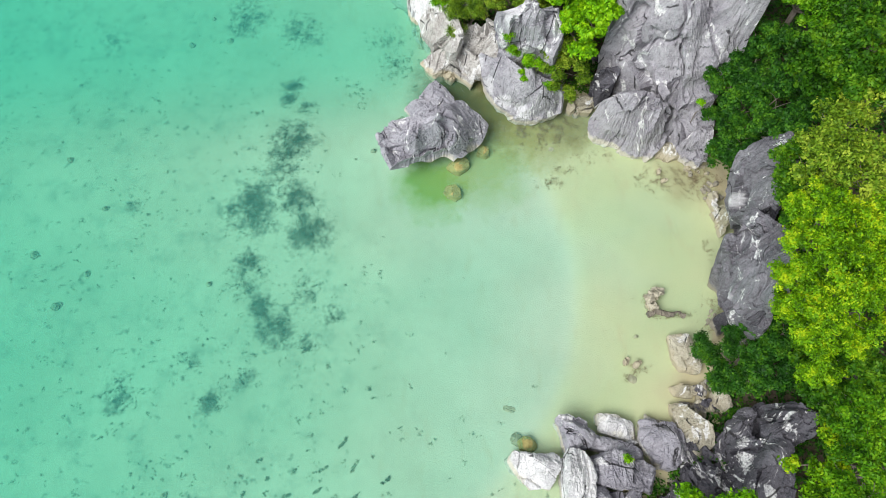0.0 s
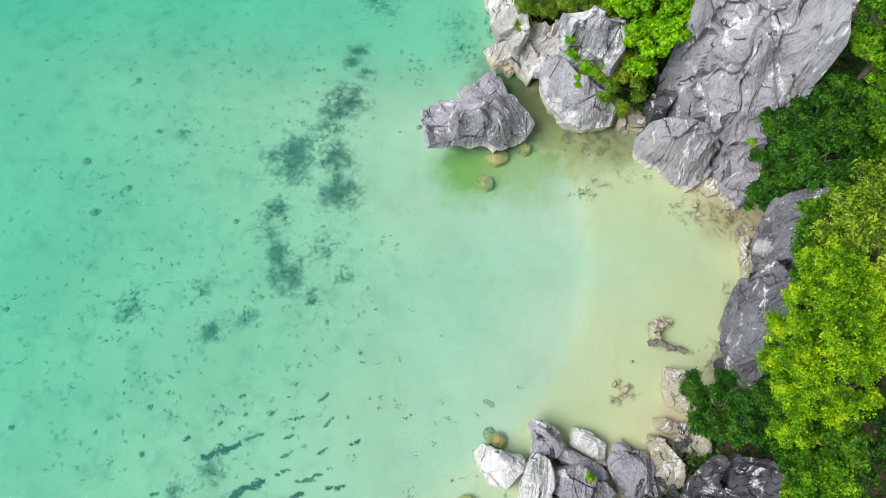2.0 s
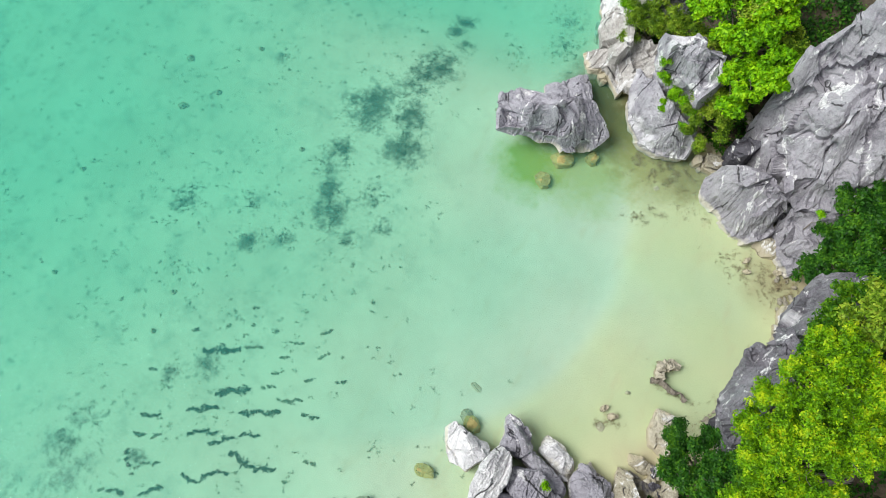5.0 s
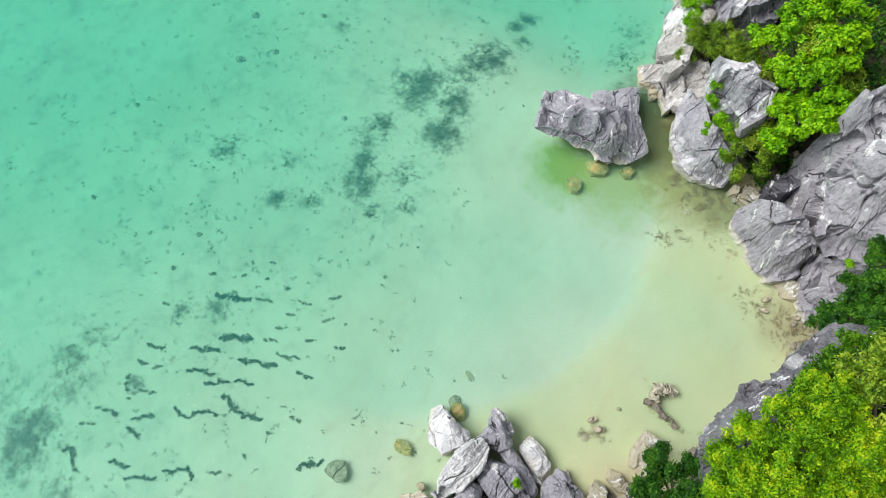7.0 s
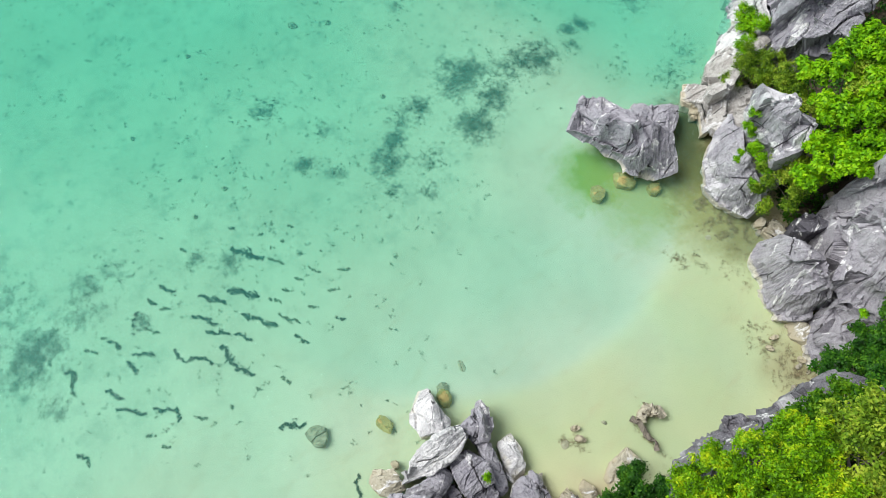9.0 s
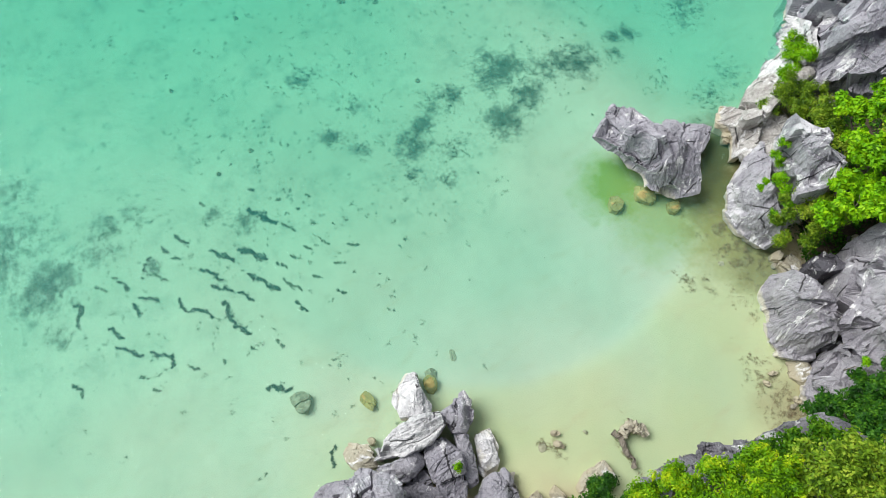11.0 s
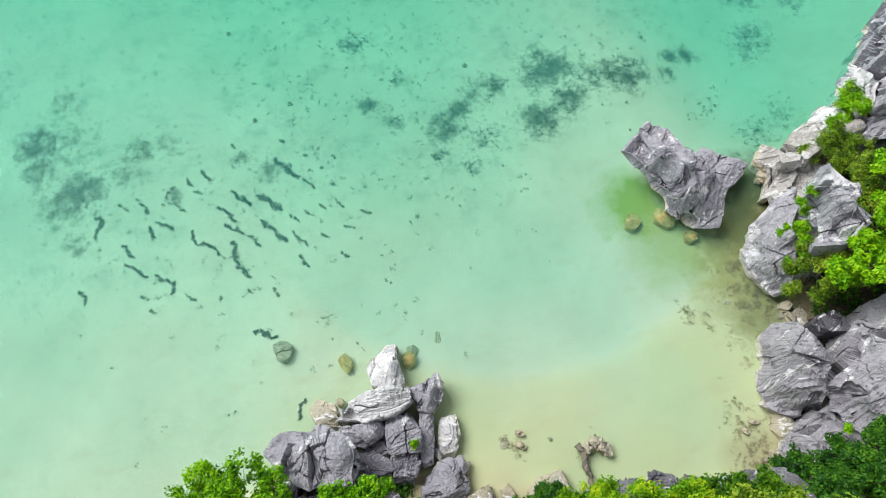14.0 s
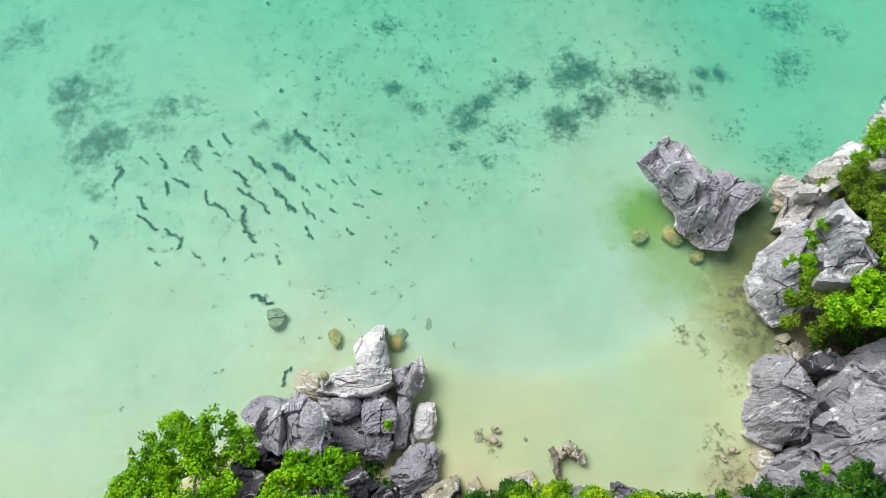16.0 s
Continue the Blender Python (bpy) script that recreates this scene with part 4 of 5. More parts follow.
# wooded cliff top, from the beach inland
tree([(17.50, 13.05, 13.0, 1.1), (18.74, 12.46, 13.2, 1.2), (15.15, 9.5, 12.0, 1.45), (15.05, 10.6, 12.4, 1.45), (15.35, 11.7, 13.0, 1.35), (16.6, 10.6, 13.6, 1.9), (16.8, 9.2, 13.0, 1.8), (16.2, 8.2, 12.0, 1.5), (17.3, 12.2, 14, 2.0), (15.8, 12.8, 13.2, 1.3), (15.7, 7.2, 11.0, 1.2), (15.4, 8.4, 11.6, 1.3), (17.6, 10.4, 13.8, 1.8), (15.5, 13.9, 12.6, 1.0), (16.4, 13.9, 13.4, 1.2)], leaf=LEAF_LIME, label='dense tree with yellow-green leaves on the cliff', size=0.062, per=56, density=18, tuft=0.25, foot=(19.90, 10.78))
tree([(18.48, 21.67, 14, 1.7), (18.94, 19.65, 14.5, 1.7), (19, 21.77, 11.5, 1.5), (18.87, 23.44, 12, 1.4), (19.46, 21.73, 15, 1.8), (19.22, 20.37, 12, 1.5), (19.04, 20.79, 13.5, 1.8), (18.71, 23.06, 11, 1.4), (20.22, 22.7, 15, 1.6)], leaf=LEAF_GREEN, label='tall tree with large bright green leaves', size=0.105, per=44, foot=(22.12, 21.57))
tree([(19.0, 28.6, 10.6, 1.2), (20.2, 28.0, 11.2, 1.6), (19.4, 29.9, 11.6, 1.4), (21.0, 29.6, 12.2, 1.9), (18.9, 31.2, 12.4, 1.2), (20.4, 26.6, 10.4, 1.3), (21.8, 27.4, 11.6, 1.7)], leaf=LEAF_MID, label='bright green tree above the slab', size=0.095, per=36)
tree([(18.25, 17.7, 13.5, 1.8), (17.25, 15.68, 13.5, 1.7), (17.94, 14.81, 14, 1.8), (17.4, 17.2, 12.5, 1.3), (19.05, 18.52, 14, 1.4), (16.74, 15.44, 12.5, 1.3), (18.94, 15.9, 14, 1.6)], leaf=LEAF_OLIVE, label='airy pale olive tree with bare twigs showing', size=0.084, per=27, density=11, twigs=4, foot=(20.99, 16.38))
tree([(16.96, 25.84, 6.5, 1.5), (18.55, 26.64, 7, 1.7), (17.88, 23.84, 6.5, 1.9), (16.83, 23.76, 5, 1.6), (17.32, 21.52, 6, 1.8), (18.49, 22.71, 8.5, 1.9), (18.03, 20.55, 8.5, 1.7), (16.39, 21.99, 4, 1.2), (17.36, 27.72, 7.2, 1.4), (18.65, 27.16, 8.5, 1.6), (19.08, 23.39, 9.5, 1.7), (18.26, 20.19, 10, 1.6), (18.23, 25.03, 7, 1.6)], leaf=LEAF_DEEP, label='dark green tree in the gully beside the slab', size=0.09, per=41, density=12)
tree([(15.65, 14.9, 11.5, 0.75), (15.85, 16.0, 11.4, 0.8), (15.95, 17.2, 11.2, 0.65), (15.4, 13.6, 11.6, 0.6), (16.34, 15.93, 11.2, 1), (17.01, 16.88, 11.6, 1.4), (16.09, 14.64, 11.4, 0.9), (16.61, 14.88, 12, 1.2)], leaf=LEAF_GREEN, label='green bush hanging over the dark cliff', size=0.084, per=36, foot=(19.63, 15.80))
tree([(14.09, 9.83, 3.5, 1), (14.3, 8.5, 4.5, 1.2), (15.38, 9.98, 5, 1.4), (15.27, 7.97, 5, 1), (16.35, 8.6, 6, 1.7), (16.86, 10.14, 6.5, 1.4), (13.88, 10.54, 3.4, 0.6), (15.79, 10.6, 6, 1.1)], leaf=LEAF_DEEP, label='dark green beach tree leaning over boulders', size=0.078, per=46, density=14)
tree([(16.69, 8.3, 9, 1.5), (17.06, 6.89, 8.6, 1.5), (17.15, 8.36, 10.5, 1.5), (17.26, 6.19, 9.5, 1.7), (16.93, 5.06, 8.6, 1.2), (17.53, 7.25, 11, 1.8)], leaf=LEAF_GREEN, label='green tree on the southern cliff', size=0.09, per=41, density=12, foot=(19.65, 7.10))
tree([(16.63, 5.32, 11.5, 1.5), (16.56, 3.82, 11.5, 1.5), (16.18, 2.95, 11, 1.3), (16.04, 1.9, 11.5, 1.5)], leaf=LEAF_MID, label='mid green tree with bare twigs showing', size=0.078, per=31, twigs=4, foot=(19.86, 3.53))
tree([(16.7, 3.4, 8, 1.1), (16.16, 2.49, 7.5, 0.9), (16.98, 4.47, 8.6, 1), (15.84, 3.81, 6.2, 0.45)], leaf=LEAF_LIME, label='yellow-green sapling beside the pinnacle', size=0.09, per=27, foot=(20.10, 3.53))
# the northern headland
tree([(7.42, 35.80, 9.4, 1.3), (7.31, 33.75, 9.0, 1.2), (8.52, 34.65, 9.0, 1.1), (7.73, 29.53, 7.2, 1.1), (9.04, 28.8, 7.5, 1.3), (7.04, 30.9, 7.6, 0.9), (8.55, 28.05, 6.2, 1), (9.7, 29.82, 8, 1.3), (4.5, 32.3, 8, 1.2), (5.51, 33.73, 8.8, 1.6), (5.76, 35.04, 9.4, 1.6), (6.7, 31.15, 7.8, 1.3), (7.93, 31.55, 8.8, 1.6), (9.77, 30.44, 8.4, 1.4), (8.51, 30.32, 7.2, 1.2), (8.21, 33.44, 9.4, 1.8)], leaf=LEAF_BRIGHT, label='bright green broad-leaved tree on the headland', size=0.123, per=31, density=11)
tree([(6.0, 31.5, 6.4, 1.0), (5.1, 30.6, 6.0, 0.9), (5.0, 31.9, 6.4, 1.0), (7.57, 28.45, 4.6, 0.9), (8.18, 26.99, 3.2, 0.8), (7.83, 29.1, 5.4, 0.8), (8.78, 28.44, 4.2, 0.8), (7.21, 27.6, 4.2, 0.6), (8.7, 29.29, 5, 0.9), (7.06, 27.13, 3.6, 0.7), (8.87, 27.94, 3.6, 0.7), (6.71, 28.65, 5.2, 0.8), (6.33, 27.97, 4.6, 0.6)], leaf=LEAF_OLIVE, label='olive shrub in the cleft of the headland', size=0.073, per=31, name='bush', category='bush', thick=0.06)
tree([(10.64, 32.18, 7.2, 1), (9.91, 32.88, 7.8, 1.1), (8.52, 33.41, 8.5, 1.4), (7.07, 33.2, 9, 1.6)], leaf=LEAF_OLIVE, label='olive shrub at the top of the headland', size=0.081, per=28, density=14, name='bush', category='bush', thick=0.07)
tree([(0.94, 32.79, 4.4, 1.1), (2.13, 33.95, 5, 1.3), (2.32, 32.68, 4.4, 1), (3.39, 33.8, 5.2, 1.1), (0.99, 31.89, 3.6, 0.8), (0.82, 33.69, 4.6, 1), (3.5, 32.94, 5, 0.9)], leaf=LEAF_OLIVE, label='olive bush on the pale rock edge', size=0.062, per=31, name='bush', category='bush', thick=0.05)
tree([(-0.9, 34.9, 4.2, 1.1), (-0.1, 34.0, 4.0, 0.9), (-1.7, 35.9, 4.4, 1.0), (-0.4, 35.6, 4.8, 0.9)], leaf=LEAF_BRIGHT, label='green bush on the seaward rock edge', size=0.067, per=31, name='bush', category='bush', thick=0.05)
tree([(4.0, 28.7, 6.2, 0.4), (4.3, 28.3, 5.6, 0.4), (4.09, 29.72, 4.8, 0.4), (4.67, 28.78, 4.9, 0.5), (5.35, 28.29, 4.8, 0.6), (6.06, 28.1, 4.6, 0.55), (6.66, 27.82, 4.4, 0.5), (5.54, 28.01, 4.5, 0.4)], leaf=LEAF_BRIGHT, label='low bright green creeper on the crag', size=0.056, per=31, name='creeper', category='plant', thick=0.03, tuft=0.22, density=20)
tree([(5.22, 27.41, 3.9, 0.28), (5.05, 27.76, 4, 0.22)], leaf=LEAF_BRIGHT, label='small green tuft growing from the crag', size=0.056, per=27, name='creeper', category='plant', thick=0.03, tuft=0.18, density=22)
tree([(6.75, 27.22, 3.4, 0.28)], leaf=LEAF_BRIGHT, label='small green tuft on the crag shoulder', size=0.056, per=27, name='creeper', category='plant', thick=0.03, tuft=0.18, density=22)
tree([(15.69, 25.1, 4.4, 0.25)], leaf=LEAF_BRIGHT, label='small green tuft on the slab edge', size=0.062, per=27, name='creeper', category='plant', thick=0.03, tuft=0.18, density=22)
# the southern point
tree([(9.27, -5.11, 6.5, 2), (8.92, -3.59, 6.4, 1.6), (9.82, -6.6, 6, 1.6), (9.53, -2.2, 6, 1.2), (11.17, -4.28, 7, 2), (10.76, -7.51, 6, 1.4), (7.69, -4.96, 6, 0.6)], leaf=LEAF_BRIGHT, label='spreading green tree leaning over the sea', size=0.09, per=31, density=10)
tree([(11.28, 0.68, 7, 1.3), (11.24, 1.88, 6.6, 1), (11.96, -0.28, 7.5, 1.4), (12.54, 1.45, 8, 1.4), (11.08, 2.78, 5.4, 0.6)], leaf=LEAF_BRIGHT, label='bright green tree on the southern point', size=0.095, per=31)
tree([(9.32, 4.57, 2.3, 0.22)], leaf=LEAF_BRIGHT, label='small green tuft in a crack of the slab', size=0.056, per=27, name='creeper', category='plant', thick=0.03, tuft=0.16, density=22)

# low growth between the trees
SEED[0] += 1
rng = np.random.default_rng(77)
spots = np.c_[rng.uniform(-4, 26, 14000), rng.uniform(-12, 44, 14000)]
inland = shore_distance(spots)
spots = spots[(inland < -1.0) & (inland > -12)]
v, f = leaf_cloud(np.c_[spots, ground_height(spots) + 0.25], 0.45, 16, 0.11, SEED[0])
tagged(new("undergrowth", leaf_mesh("undergrowth", v, f, LEAF_DEEP)), "dark green undergrowth of leaves on the slope", "undergrowth", kind="stuff")


# ---- sea floor growth ----
def blades(name, pts, radius, per, size, label, flat=0.25, kind="", category="seaweed", material=WEED):
    """Low growth on the sea floor: tufts of dark blades at the given spots."""
    SEED[0] += 1
    pts = np.asarray(pts, float)
    c = np.c_[pts, ground_height(pts) + 0.05]
    v, f = leaf_cloud(c, radius, per, size, SEED[0], up=1.2, flat=flat, long=2.2)
    return tagged(new(name, leaf_mesh(name, v, f, material)), label, category, kind=kind)


def ragged(n, x, y, rx, ry, rng, cut, scale=0.9):
    """Spots in an uneven patch with holes and a frayed edge."""
    out = []
    while len(out) < n:
        a, b = rng.normal(size=2)
        u = (x + a * rx, y + b * ry)
        if noise.fractal(Vector((u[0] * scale, u[1] * scale, 3.0)), 0.9, 2.0, 4) > cut + (rng.random() - 0.35) * 0.75:
            out.append(u)
    return out


rng = np.random.default_rng(5)
# dark banks of sea grass: blades in the thick of each bank, thinning to a frayed edge
for x, y, r, thick in BANKS_NORTH + BANKS_SOUTH:
    blades("seagrass_bank", ragged(int(150 * r * r * thick) + 25, x, y, r * 0.5, r * 0.5, rng, 0.05, 1.7), 0.13, 6, 0.026, "dark ragged bank of seagrass on the sand", kind="stuff", category="seagrass", material=GRASS)
# separate long clumps of weed, drawn out by the swell
clumps_main = [(-11.46, 1.32, -9.55, 2.5, 0.48), (-9.99, -1.89, -8.53, -0.87, 0.35), (-9.18, -0.28, -7.61, 0.91, 0.43), (-9.12, -2.84, -7.67, -1.97, 0.26), (-7.33, -0.49, -5.23, 0.76, 0.29), (-7.69, -2.73, -6.66, -1.76, 0.25), (-6.47, -1.45, -5.52, -0.9, 0.21), (-6.34, -2.48, -4.63, -2.54, 0.37), (-4.63, -2.54, -3.56, -1.85, 0.29), (-7.93, -4.86, -6.95, -4.72, 0.21), (-6.95, -4.72, -6.52, -3.83, 0.19), (-6.52, -3.83, -5.7, -3.39, 0.17), (-9.31, -6.81, -8.45, -5.87, 0.22), (-9.16, -7.29, -8.14, -7.27, 0.26), (-8.44, -9.17, -7.28, -8.63, 0.22), (-7.05, -9.14, -5.66, -7.98, 0.22), (-5.68, -7.53, -4.6, -6.42, 0.21), (-4.83, -6.42, -4.07, -6.71, 0.17)]
clumps_seaward = [(-10.27, -5.58, -9.47, -4.95, 0.18), (-10.31, -6.12, -11.0, -5.99, 0.31), (-11.19, -5.86, -11.46, -5.37, 0.31), (-12.16, -3.49, -11.14, -2.96, 0.22), (-11.81, -4.48, -11.14, -4.25, 0.22), (-10.76, -4.19, -10.44, -3.71, 0.15), (-5.84, 1.17, -4.58, 1.91, 0.19), (-7.03, 1.36, -6.39, 1.79, 0.19), (-4.1, 1.2, -3.13, 1.69, 0.24), (-3.57, 3.68, -2.98, 4.11, 0.2), (-5.13, 2.95, -4.62, 3.33, 0.12), (-7.22, 4.47, -6.5, 4.68, 0.17), (-7.08, 2.34, -6.69, 2.53, 0.15), (-2.51, -0.73, -1.82, -0.59, 0.14), (-3.75, -5.93, -3.17, -5.36, 0.12), (-6.19, -12.26, -5.61, -11.71, 0.2), (-5.65, -11.79, -5.16, -11.89, 0.15), (-10.99, -7.58, -10.13, -7.28, 0.36)]
clumps_small = [(-11.59, -7.96, -11.22, -7.69, 0.16), (-11.41, -8.96, -10.67, -8.45, 0.14), (-10.93, -10.59, -10.41, -9.99, 0.32), (-10.53, -10.26, -9.42, -10.74, 0.32), (-4.59, -8.55, -4.2, -8.16, 0.17), (-3.61, -8.21, -3.15, -7.88, 0.12), (-9.41, 2.83, -8.48, 3.27, 0.17), (-12.75, 2.02, -12.52, 2.22, 0.22), (-13.54, -1.13, -13.14, -1.03, 0.18), (-3.17, -3.79, -2.73, -4.02, 0.12), (-2.92, -2.26, -2.5, -2.08, 0.12), (-9.91, 4.06, -9.73, 4.22, 0.19), (-10.53, 5.0, -10.22, 5.23, 0.13), (-11.19, 3.23, -10.95, 3.47, 0.13), (-5.31, 4.3, -4.86, 4.88, 0.1), (-5.89, 5.72, -5.51, 6.33, 0.08), (-7.23, 3.37, -6.74, 3.59, 0.1), (-8.68, 4.11, -8.1, 4.79, 0.13)]
clumps_stones = [(-0.17, -2.38, 0.71, -1.22, 0.34), (4.69, -0.56, 5.76, -1.17, 0.2)]
for k, (x0, y0, x1, y1, w) in enumerate(clumps_main + clumps_stones + clumps_seaward + clumps_small):
    faint = k >= len(clumps_main) + 2
    long = math.hypot(x1 - x0, y1 - y0)
    n = max(10, int(long * 48 * max(1.0, w / 0.2)))
    t = rng.random(n)
    ux, uy = (x1 - x0) / long, (y1 - y0) / long
    bow = 0.05 * np.sin(t * math.pi * (1 + long) + x0 * 3) * min(long, 1.2) + 0.04 * np.sin(t * 17 + y0)
    across = rng.normal(size=n) * w * (0.24 if faint else 0.33) * (0.35 + 0.65 * np.sin(np.clip(t, 0.03, 0.97) * math.pi) ** 0.6) * (0.75 + 0.4 * np.sin(t * 11 + y0 * 2)) + bow
    along = t * long + rng.normal(size=n) * 0.03
    pts = np.c_[x0 + ux * along - uy * across, y0 + uy * along + ux * across]
    kept = [noise.noise(Vector((q[0] * 3.1, q[1] * 3.1, 1.7))) > (-0.3 if faint else -0.9) for q in pts]
    pts = pts[kept] if sum(kept) > 5 else pts
    tagged(blades("seaweed_clump", pts, 0.075, 8, 0.03, "long dark clump of seaweed on pale sand", kind="stuff", material=TUFT if faint and w < 0.2 else GRASS if faint else WEED), group="long seaweed clumps")
# scattered tufts
spots = []
for x, y, r, n in [(-25.7, 31.3, 6.55, 120), (-22.9, 18, 6.55, 110), (-20.6, 7, 6.55, 90), (-13.7, 26.4, 4.83, 70), (-12, 10.5, 5.52, 80), (-6, 6.2, 5.17, 40), (-3.8, 33.6, 1.21, 30), (-12, -5.2, 5.17, 90), (-11.7, 8.2, 6.21, 70), (-4, 31.9, 2.41, 70), (-1.3, 1.2, 4.14, 40), (-4.3, -6.5, 4.48, 30), (-29.8, 2.7, 5.86, 80)]:
    for a, b in ragged(n, x, y, r, r, rng, 0.0, 0.35):
        wide = rng.uniform(0.04, 0.13)
        spots += [(a + rng.normal() * wide, b + rng.normal() * wide) for k in range(rng.integers(2, 6))]
spots = np.array(spots)
blades("seaweed_tufts", spots[ground_height(spots) < -0.2], 0.08, 6, 0.028, "scattered small dark weed tufts over the sea floor", kind="stuff", material=TUFT)
# dark round coral heads
for x, y, w in [(-26.36, 18.11, 0.28), (-24.13, 14.6, 0.31), (-25.46, 25.14, 0.24), (-22.28, 21.29, 0.21), (-18.84, 35.53, 0.24), (-15.88, 35.77, 0.24), (-17.43, 37.97, 0.17), (-4.61, 25.04, 0.21), (-24.2, 14.54, 0.28), (-26.91, 7.13, 0.21), (-14.65, 15.8, 0.17), (-15.53, 3.33, 0.21), (-23.02, 0.5, 0.17), (-14.88, 0.75, 0.17), (-22.62, 16.71, 0.21)]:
    z = height_at(x, y)
    a = [(x + math.cos(k) * w * (0.8 + 0.4 * rng.random()), y + math.sin(k) * w * (0.8 + 0.4 * rng.random()), z + 0.1) for k in np.linspace(0, 6.28, 8)[:-1]]
    tagged(rock(a, [(x, y, z + 0.28)], material=CORAL, label="small round dark coral head on the sand", fine=0.06, name="coral_head", category="coral"), group="coral heads")
# stones and litter
def stone(x, y, rx, ry, turn, rise, material, label, name="stone", fine=0.055, group="", rough=0.3, base=None, absolute=True, under=0.86):
    k = np.linspace(0, 2 * math.pi, 9)[:-1] + rng.random() * 0.6
    rad = 0.78 + 0.35 * rng.random(8)
    ct, st = math.cos(radians(turn)), math.sin(radians(turn))
    gz = height_at(x, y)
    rise = max(0.06, rise - gz) if absolute else rise
    o = [(round(x + (math.cos(a) * rx * ct - math.sin(a) * ry * st) * q, 3), round(y + (math.cos(a) * rx * st + math.sin(a) * ry * ct) * q, 3), gz + rise - min(rise, 0.5) * (0.1 + 0.3 * rng.random())) for a, q in zip(k, rad)]
    return tagged(rock(o, [(x, y, gz + rise)], base=base, material=material, label=label, fine=fine, name=name, rough=rough, under=under, category="stone"), group=group)


for x, y, rx, ry, turn, rise in [(1.07, 23.48, 0.85, 0.6, 15, 0.12), (2.72, 24.55, 0.45, 0.56, 10, 0.12), (0.61, 21.64, 0.7, 0.5, -35, 0.04)]:
    stone(x, y, rx, ry, turn, rise, OCHRE, "ochre stone with algae, half under water", rough=0.18, under=0.97, group="ochre stones by the islet")
for x, y, rx, ry, turn, rise in [(3.54, 2.19, 0.72, 0.42, 15, 0.08), (4.63, 5.72, 0.5, 0.6, 70, 0.1)]:
    stone(x, y, rx, ry, turn, rise, OCHRE, "tan stone breaking the surface beside the rock pile", rough=0.26)
for x, y, rx, ry, turn, rise in [(1.7, -1.08, 0.75, 0.62, 20, -0.04), (4, 5.99, 0.42, 0.55, 60, -0.3), (3.64, 7.74, 0.5, 0.26, -20, -0.6), (5.64, 1.36, 0.3, 0.26, 0, 0.5), (10.7, 9.28, 0.36, 0.26, -40, -0.1), (1.3, 15.86, 0.12, 0.08, 0, -0.9), (3.6, 16.51, 0.1, 0.07, 0, -0.8), (11.23, 11.78, 0.2, 0.12, 20, -0.03), (7.2, 24.7, 0.2, 0.24, 60, -0.2), (-2.76, 27.03, 0.5, 0.3, 30, 0.1)]:
    stone(x, y, rx, ry, turn, rise, CORAL, "grey-brown sunken stone on the sea floor", group="sunken stones")
for x, y, rx, ry, turn, rise in [(0.57, 30.40, 0.5, 0.4, -30, 0.4), (11.05, 10.08, 0.4, 0.22, 35, 0.25), (12.56, 14.19, 0.45, 0.3, 60, 0.35), (12.2, 13.48, 0.4, 0.2, -40, 0.25), (10.42, 10.25, 0.3, 0.2, 60, 0.18), (13.95, 22.73, 0.3, 0.16, 60, 0.2), (14.23, 22.1, 0.3, 0.14, 20, 0.2), (15.81, 22.92, 0.3, 0.2, 20, 0.3), (17.18, 20.83, 0.4, 0.3, 40, 0.5)]:
    stone(x, y, rx, ry, turn, rise, CREAM, "cream stone on the wet sand", rough=0.42, group="stones on the beach")
# most rubble takes the dark tone, which has the gaps' shade painted in
for x, y, lo, hi, n, spread, rise in [(14.53, 8.09, 0.12, 0.42, 34, (0.8, 0.8), 0.4), (13.88, 5.22, 0.12, 0.45, 26, (0.8, 1.1), 0.5), (12.89, 3.77, 0.12, 0.5, 14, (0.9, 0.8), 0.2), (17.21, 21.04, 0.1, 0.3, 12, (0.6, 0.9), 0.1), (16.36, 22.92, 0.1, 0.25, 12, (0.9, 0.5), 0.1), (9.48, 27.85, 0.12, 0.35, 12, (0.6, 0.6), 0.1), (10.62, 31.66, 0.15, 0.4, 10, (0.8, 0.8), 0.4), (15.95, 12.93, 0.1, 0.3, 8, (0.5, 0.5), 0.1)]:
    for k in range(n):
        stone(x + rng.uniform(-1, 1) * spread[0], y + rng.uniform(-1, 1) * spread[1], rng.uniform(lo, hi), rng.uniform(lo, hi) * 0.7, rng.uniform(0, 180), rng.uniform(lo, hi) * 1.1 + rise,
              CREAM if rng.random() < 0.3 else DARK_SHADED, "broken limestone rubble among the boulders", name="rubble_stone", fine=0.09, group="rubble", absolute=False)
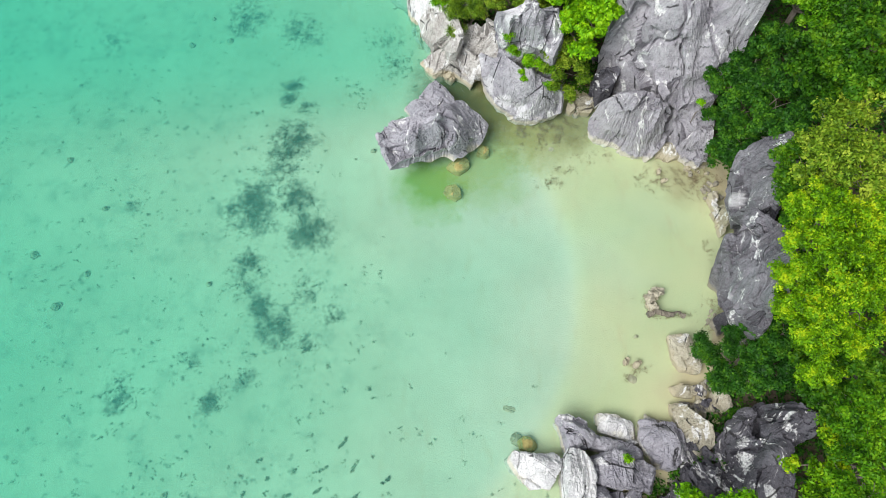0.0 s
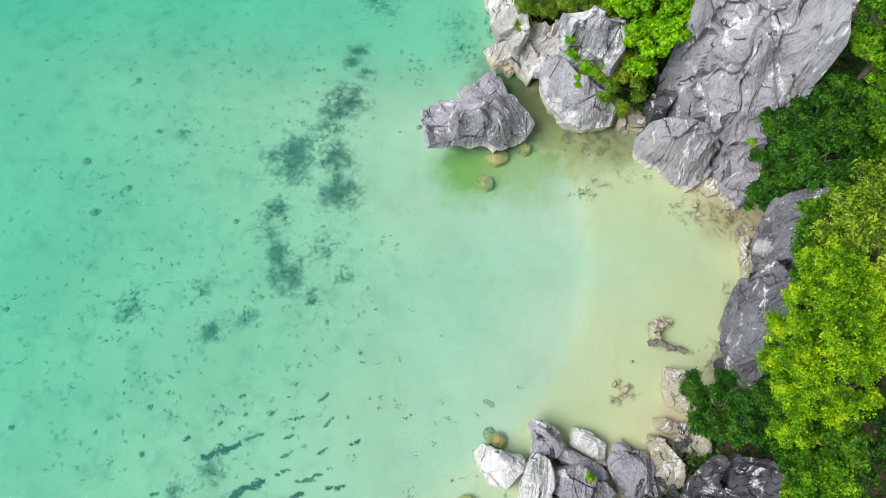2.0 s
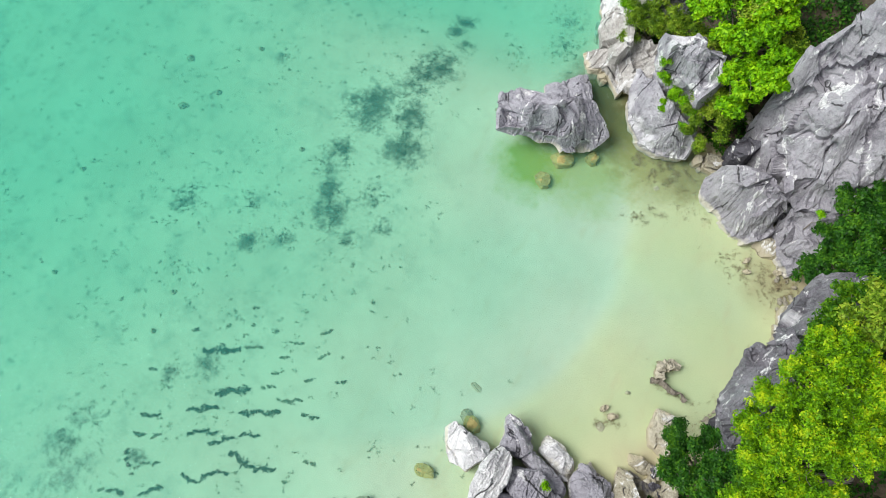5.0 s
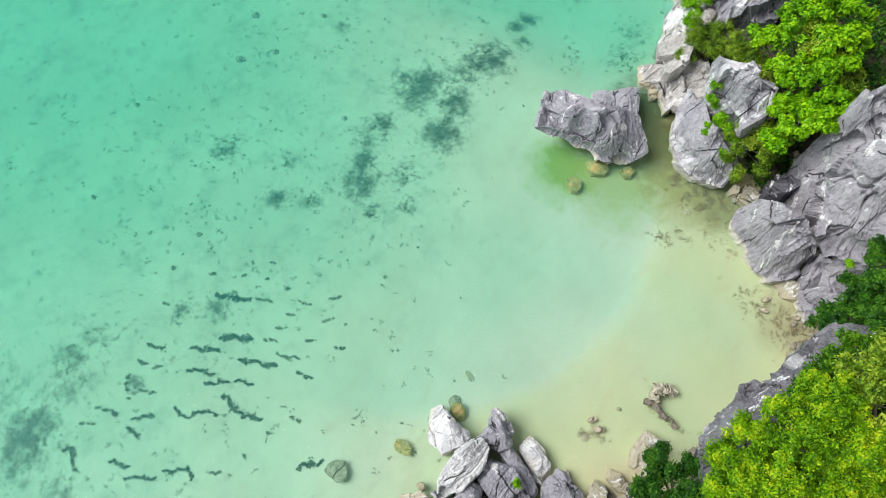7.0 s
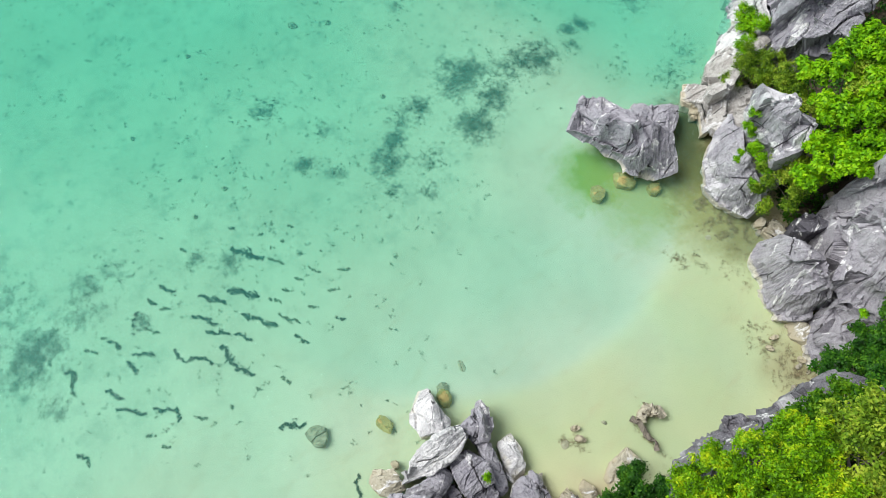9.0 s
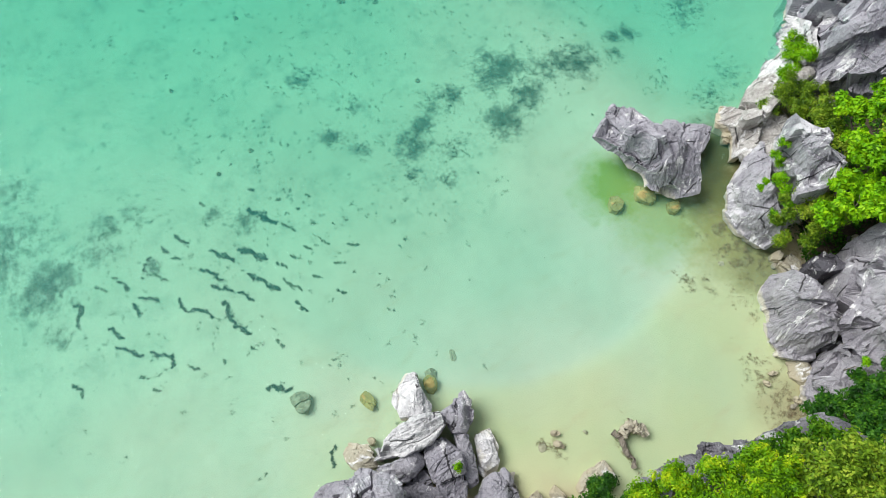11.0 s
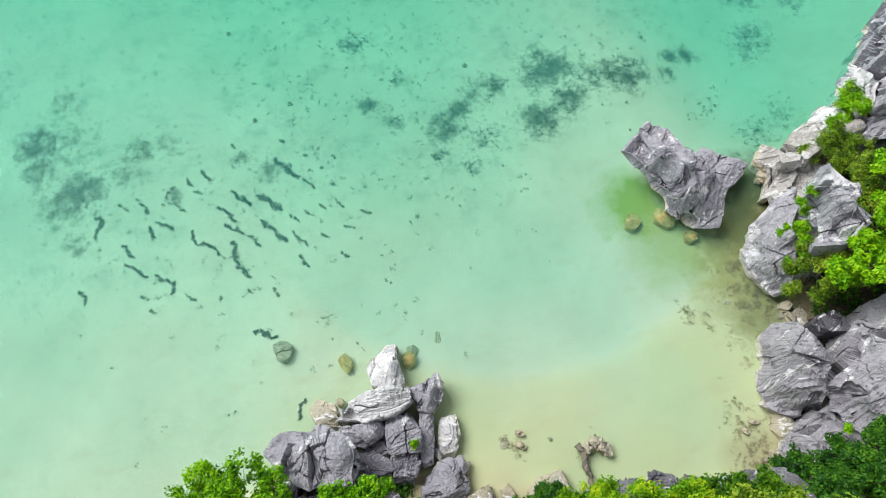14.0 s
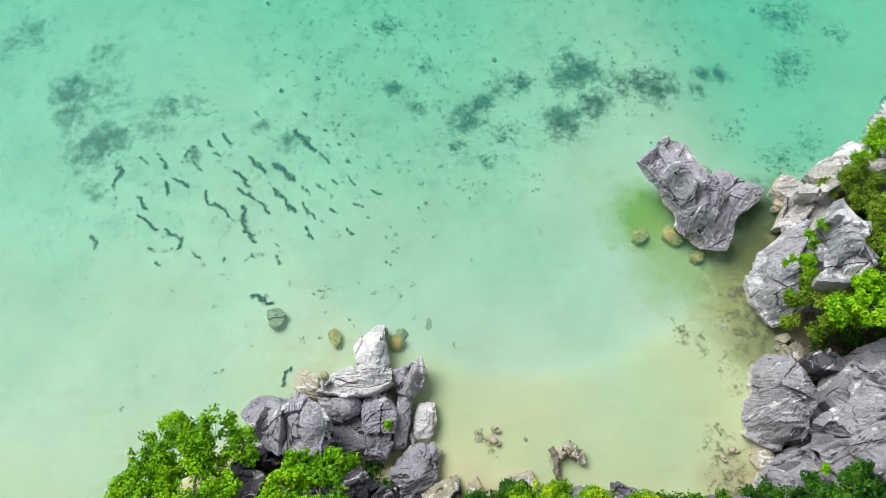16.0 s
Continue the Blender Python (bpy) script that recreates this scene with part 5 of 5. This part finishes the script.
# brown litter of leaves and bark washed up
for x, y, rx, ry, n in [(9.73, 28.41, 0.8, 0.5, 180), (10.41, 29.48, 0.6, 0.6, 150), (11.01, 31.66, 0.7, 0.7, 180), (6.97, 22.16, 0.5, 0.18, 66), (7.85, 23.16, 0.3, 0.15, 36), (11.1, 9.99, 0.35, 0.2, 48), (10.63, 9.34, 0.25, 0.15, 30), (13.31, 13.09, 0.7, 0.12, 78), (12.27, 14.01, 0.3, 0.3, 42), (16.04, 13.45, 0.3, 0.4, 60), (15.54, 11.89, 0.4, 0.3, 48), (13.7, 22.18, 0.8, 0.5, 120), (15.73, 22.42, 1, 0.5, 270), (16.52, 21.66, 0.6, 0.5, 180), (16.36, 17.41, 0.2, 0.3, 30), (6.35, 26.73, 1.2, 0.4, 270), (7.82, 26.13, 1.2, 0.5, 240), (5.55, 25.84, 1.5, 0.7, 210), (9.9, 24.26, 0.8, 0.5, 60)]:
    blades("beach_litter", ragged(n, x, y, rx, ry, rng, -0.05, 1.6), 0.12, 9, 0.022, "brown washed-up leaf and bark litter", kind="stuff", category="litter", material=LITTER)


def driftwood(points, r, label, material):
    bm = bmesh.new()
    for a, b in zip(points, points[1:]):
        limb(bm, a, b, r * rng.uniform(0.7, 1.2), r * rng.uniform(0.6, 1.1), (0.03, -0.04, 0.03), 9, 6)
    for w in bm.verts:
        w.co += noise.noise_vector(w.co * 4) * r * 0.8 + noise.noise_vector(w.co * 11) * r * 0.4
    me = bpy.data.meshes.new("driftwood")
    bm.to_mesh(me)
    bm.free()
    me.materials.append(material)
    return tagged(new("driftwood", me), label, "driftwood")


driftwood([(11.98, 13.03, 0.1), (12.44, 13.2, 0.2), (12.82, 13.12, 0.22), (13.27, 12.98, 0.2), (13.68, 13.11, 0.24), (14.08, 12.9, 0.12)], 0.15, 'dark knobbly driftwood log on the wet sand', DRIFT)
driftwood([(12.75, 14.55, 0.1), (12.75, 14.18, 0.3), (12.28, 14.31, 0.35), (12.03, 13.96, 0.35), (12.27, 13.66, 0.3), (12.38, 13.24, 0.2)], 0.24, 'pale bleached driftwood stump on the sand', BLEACHED)
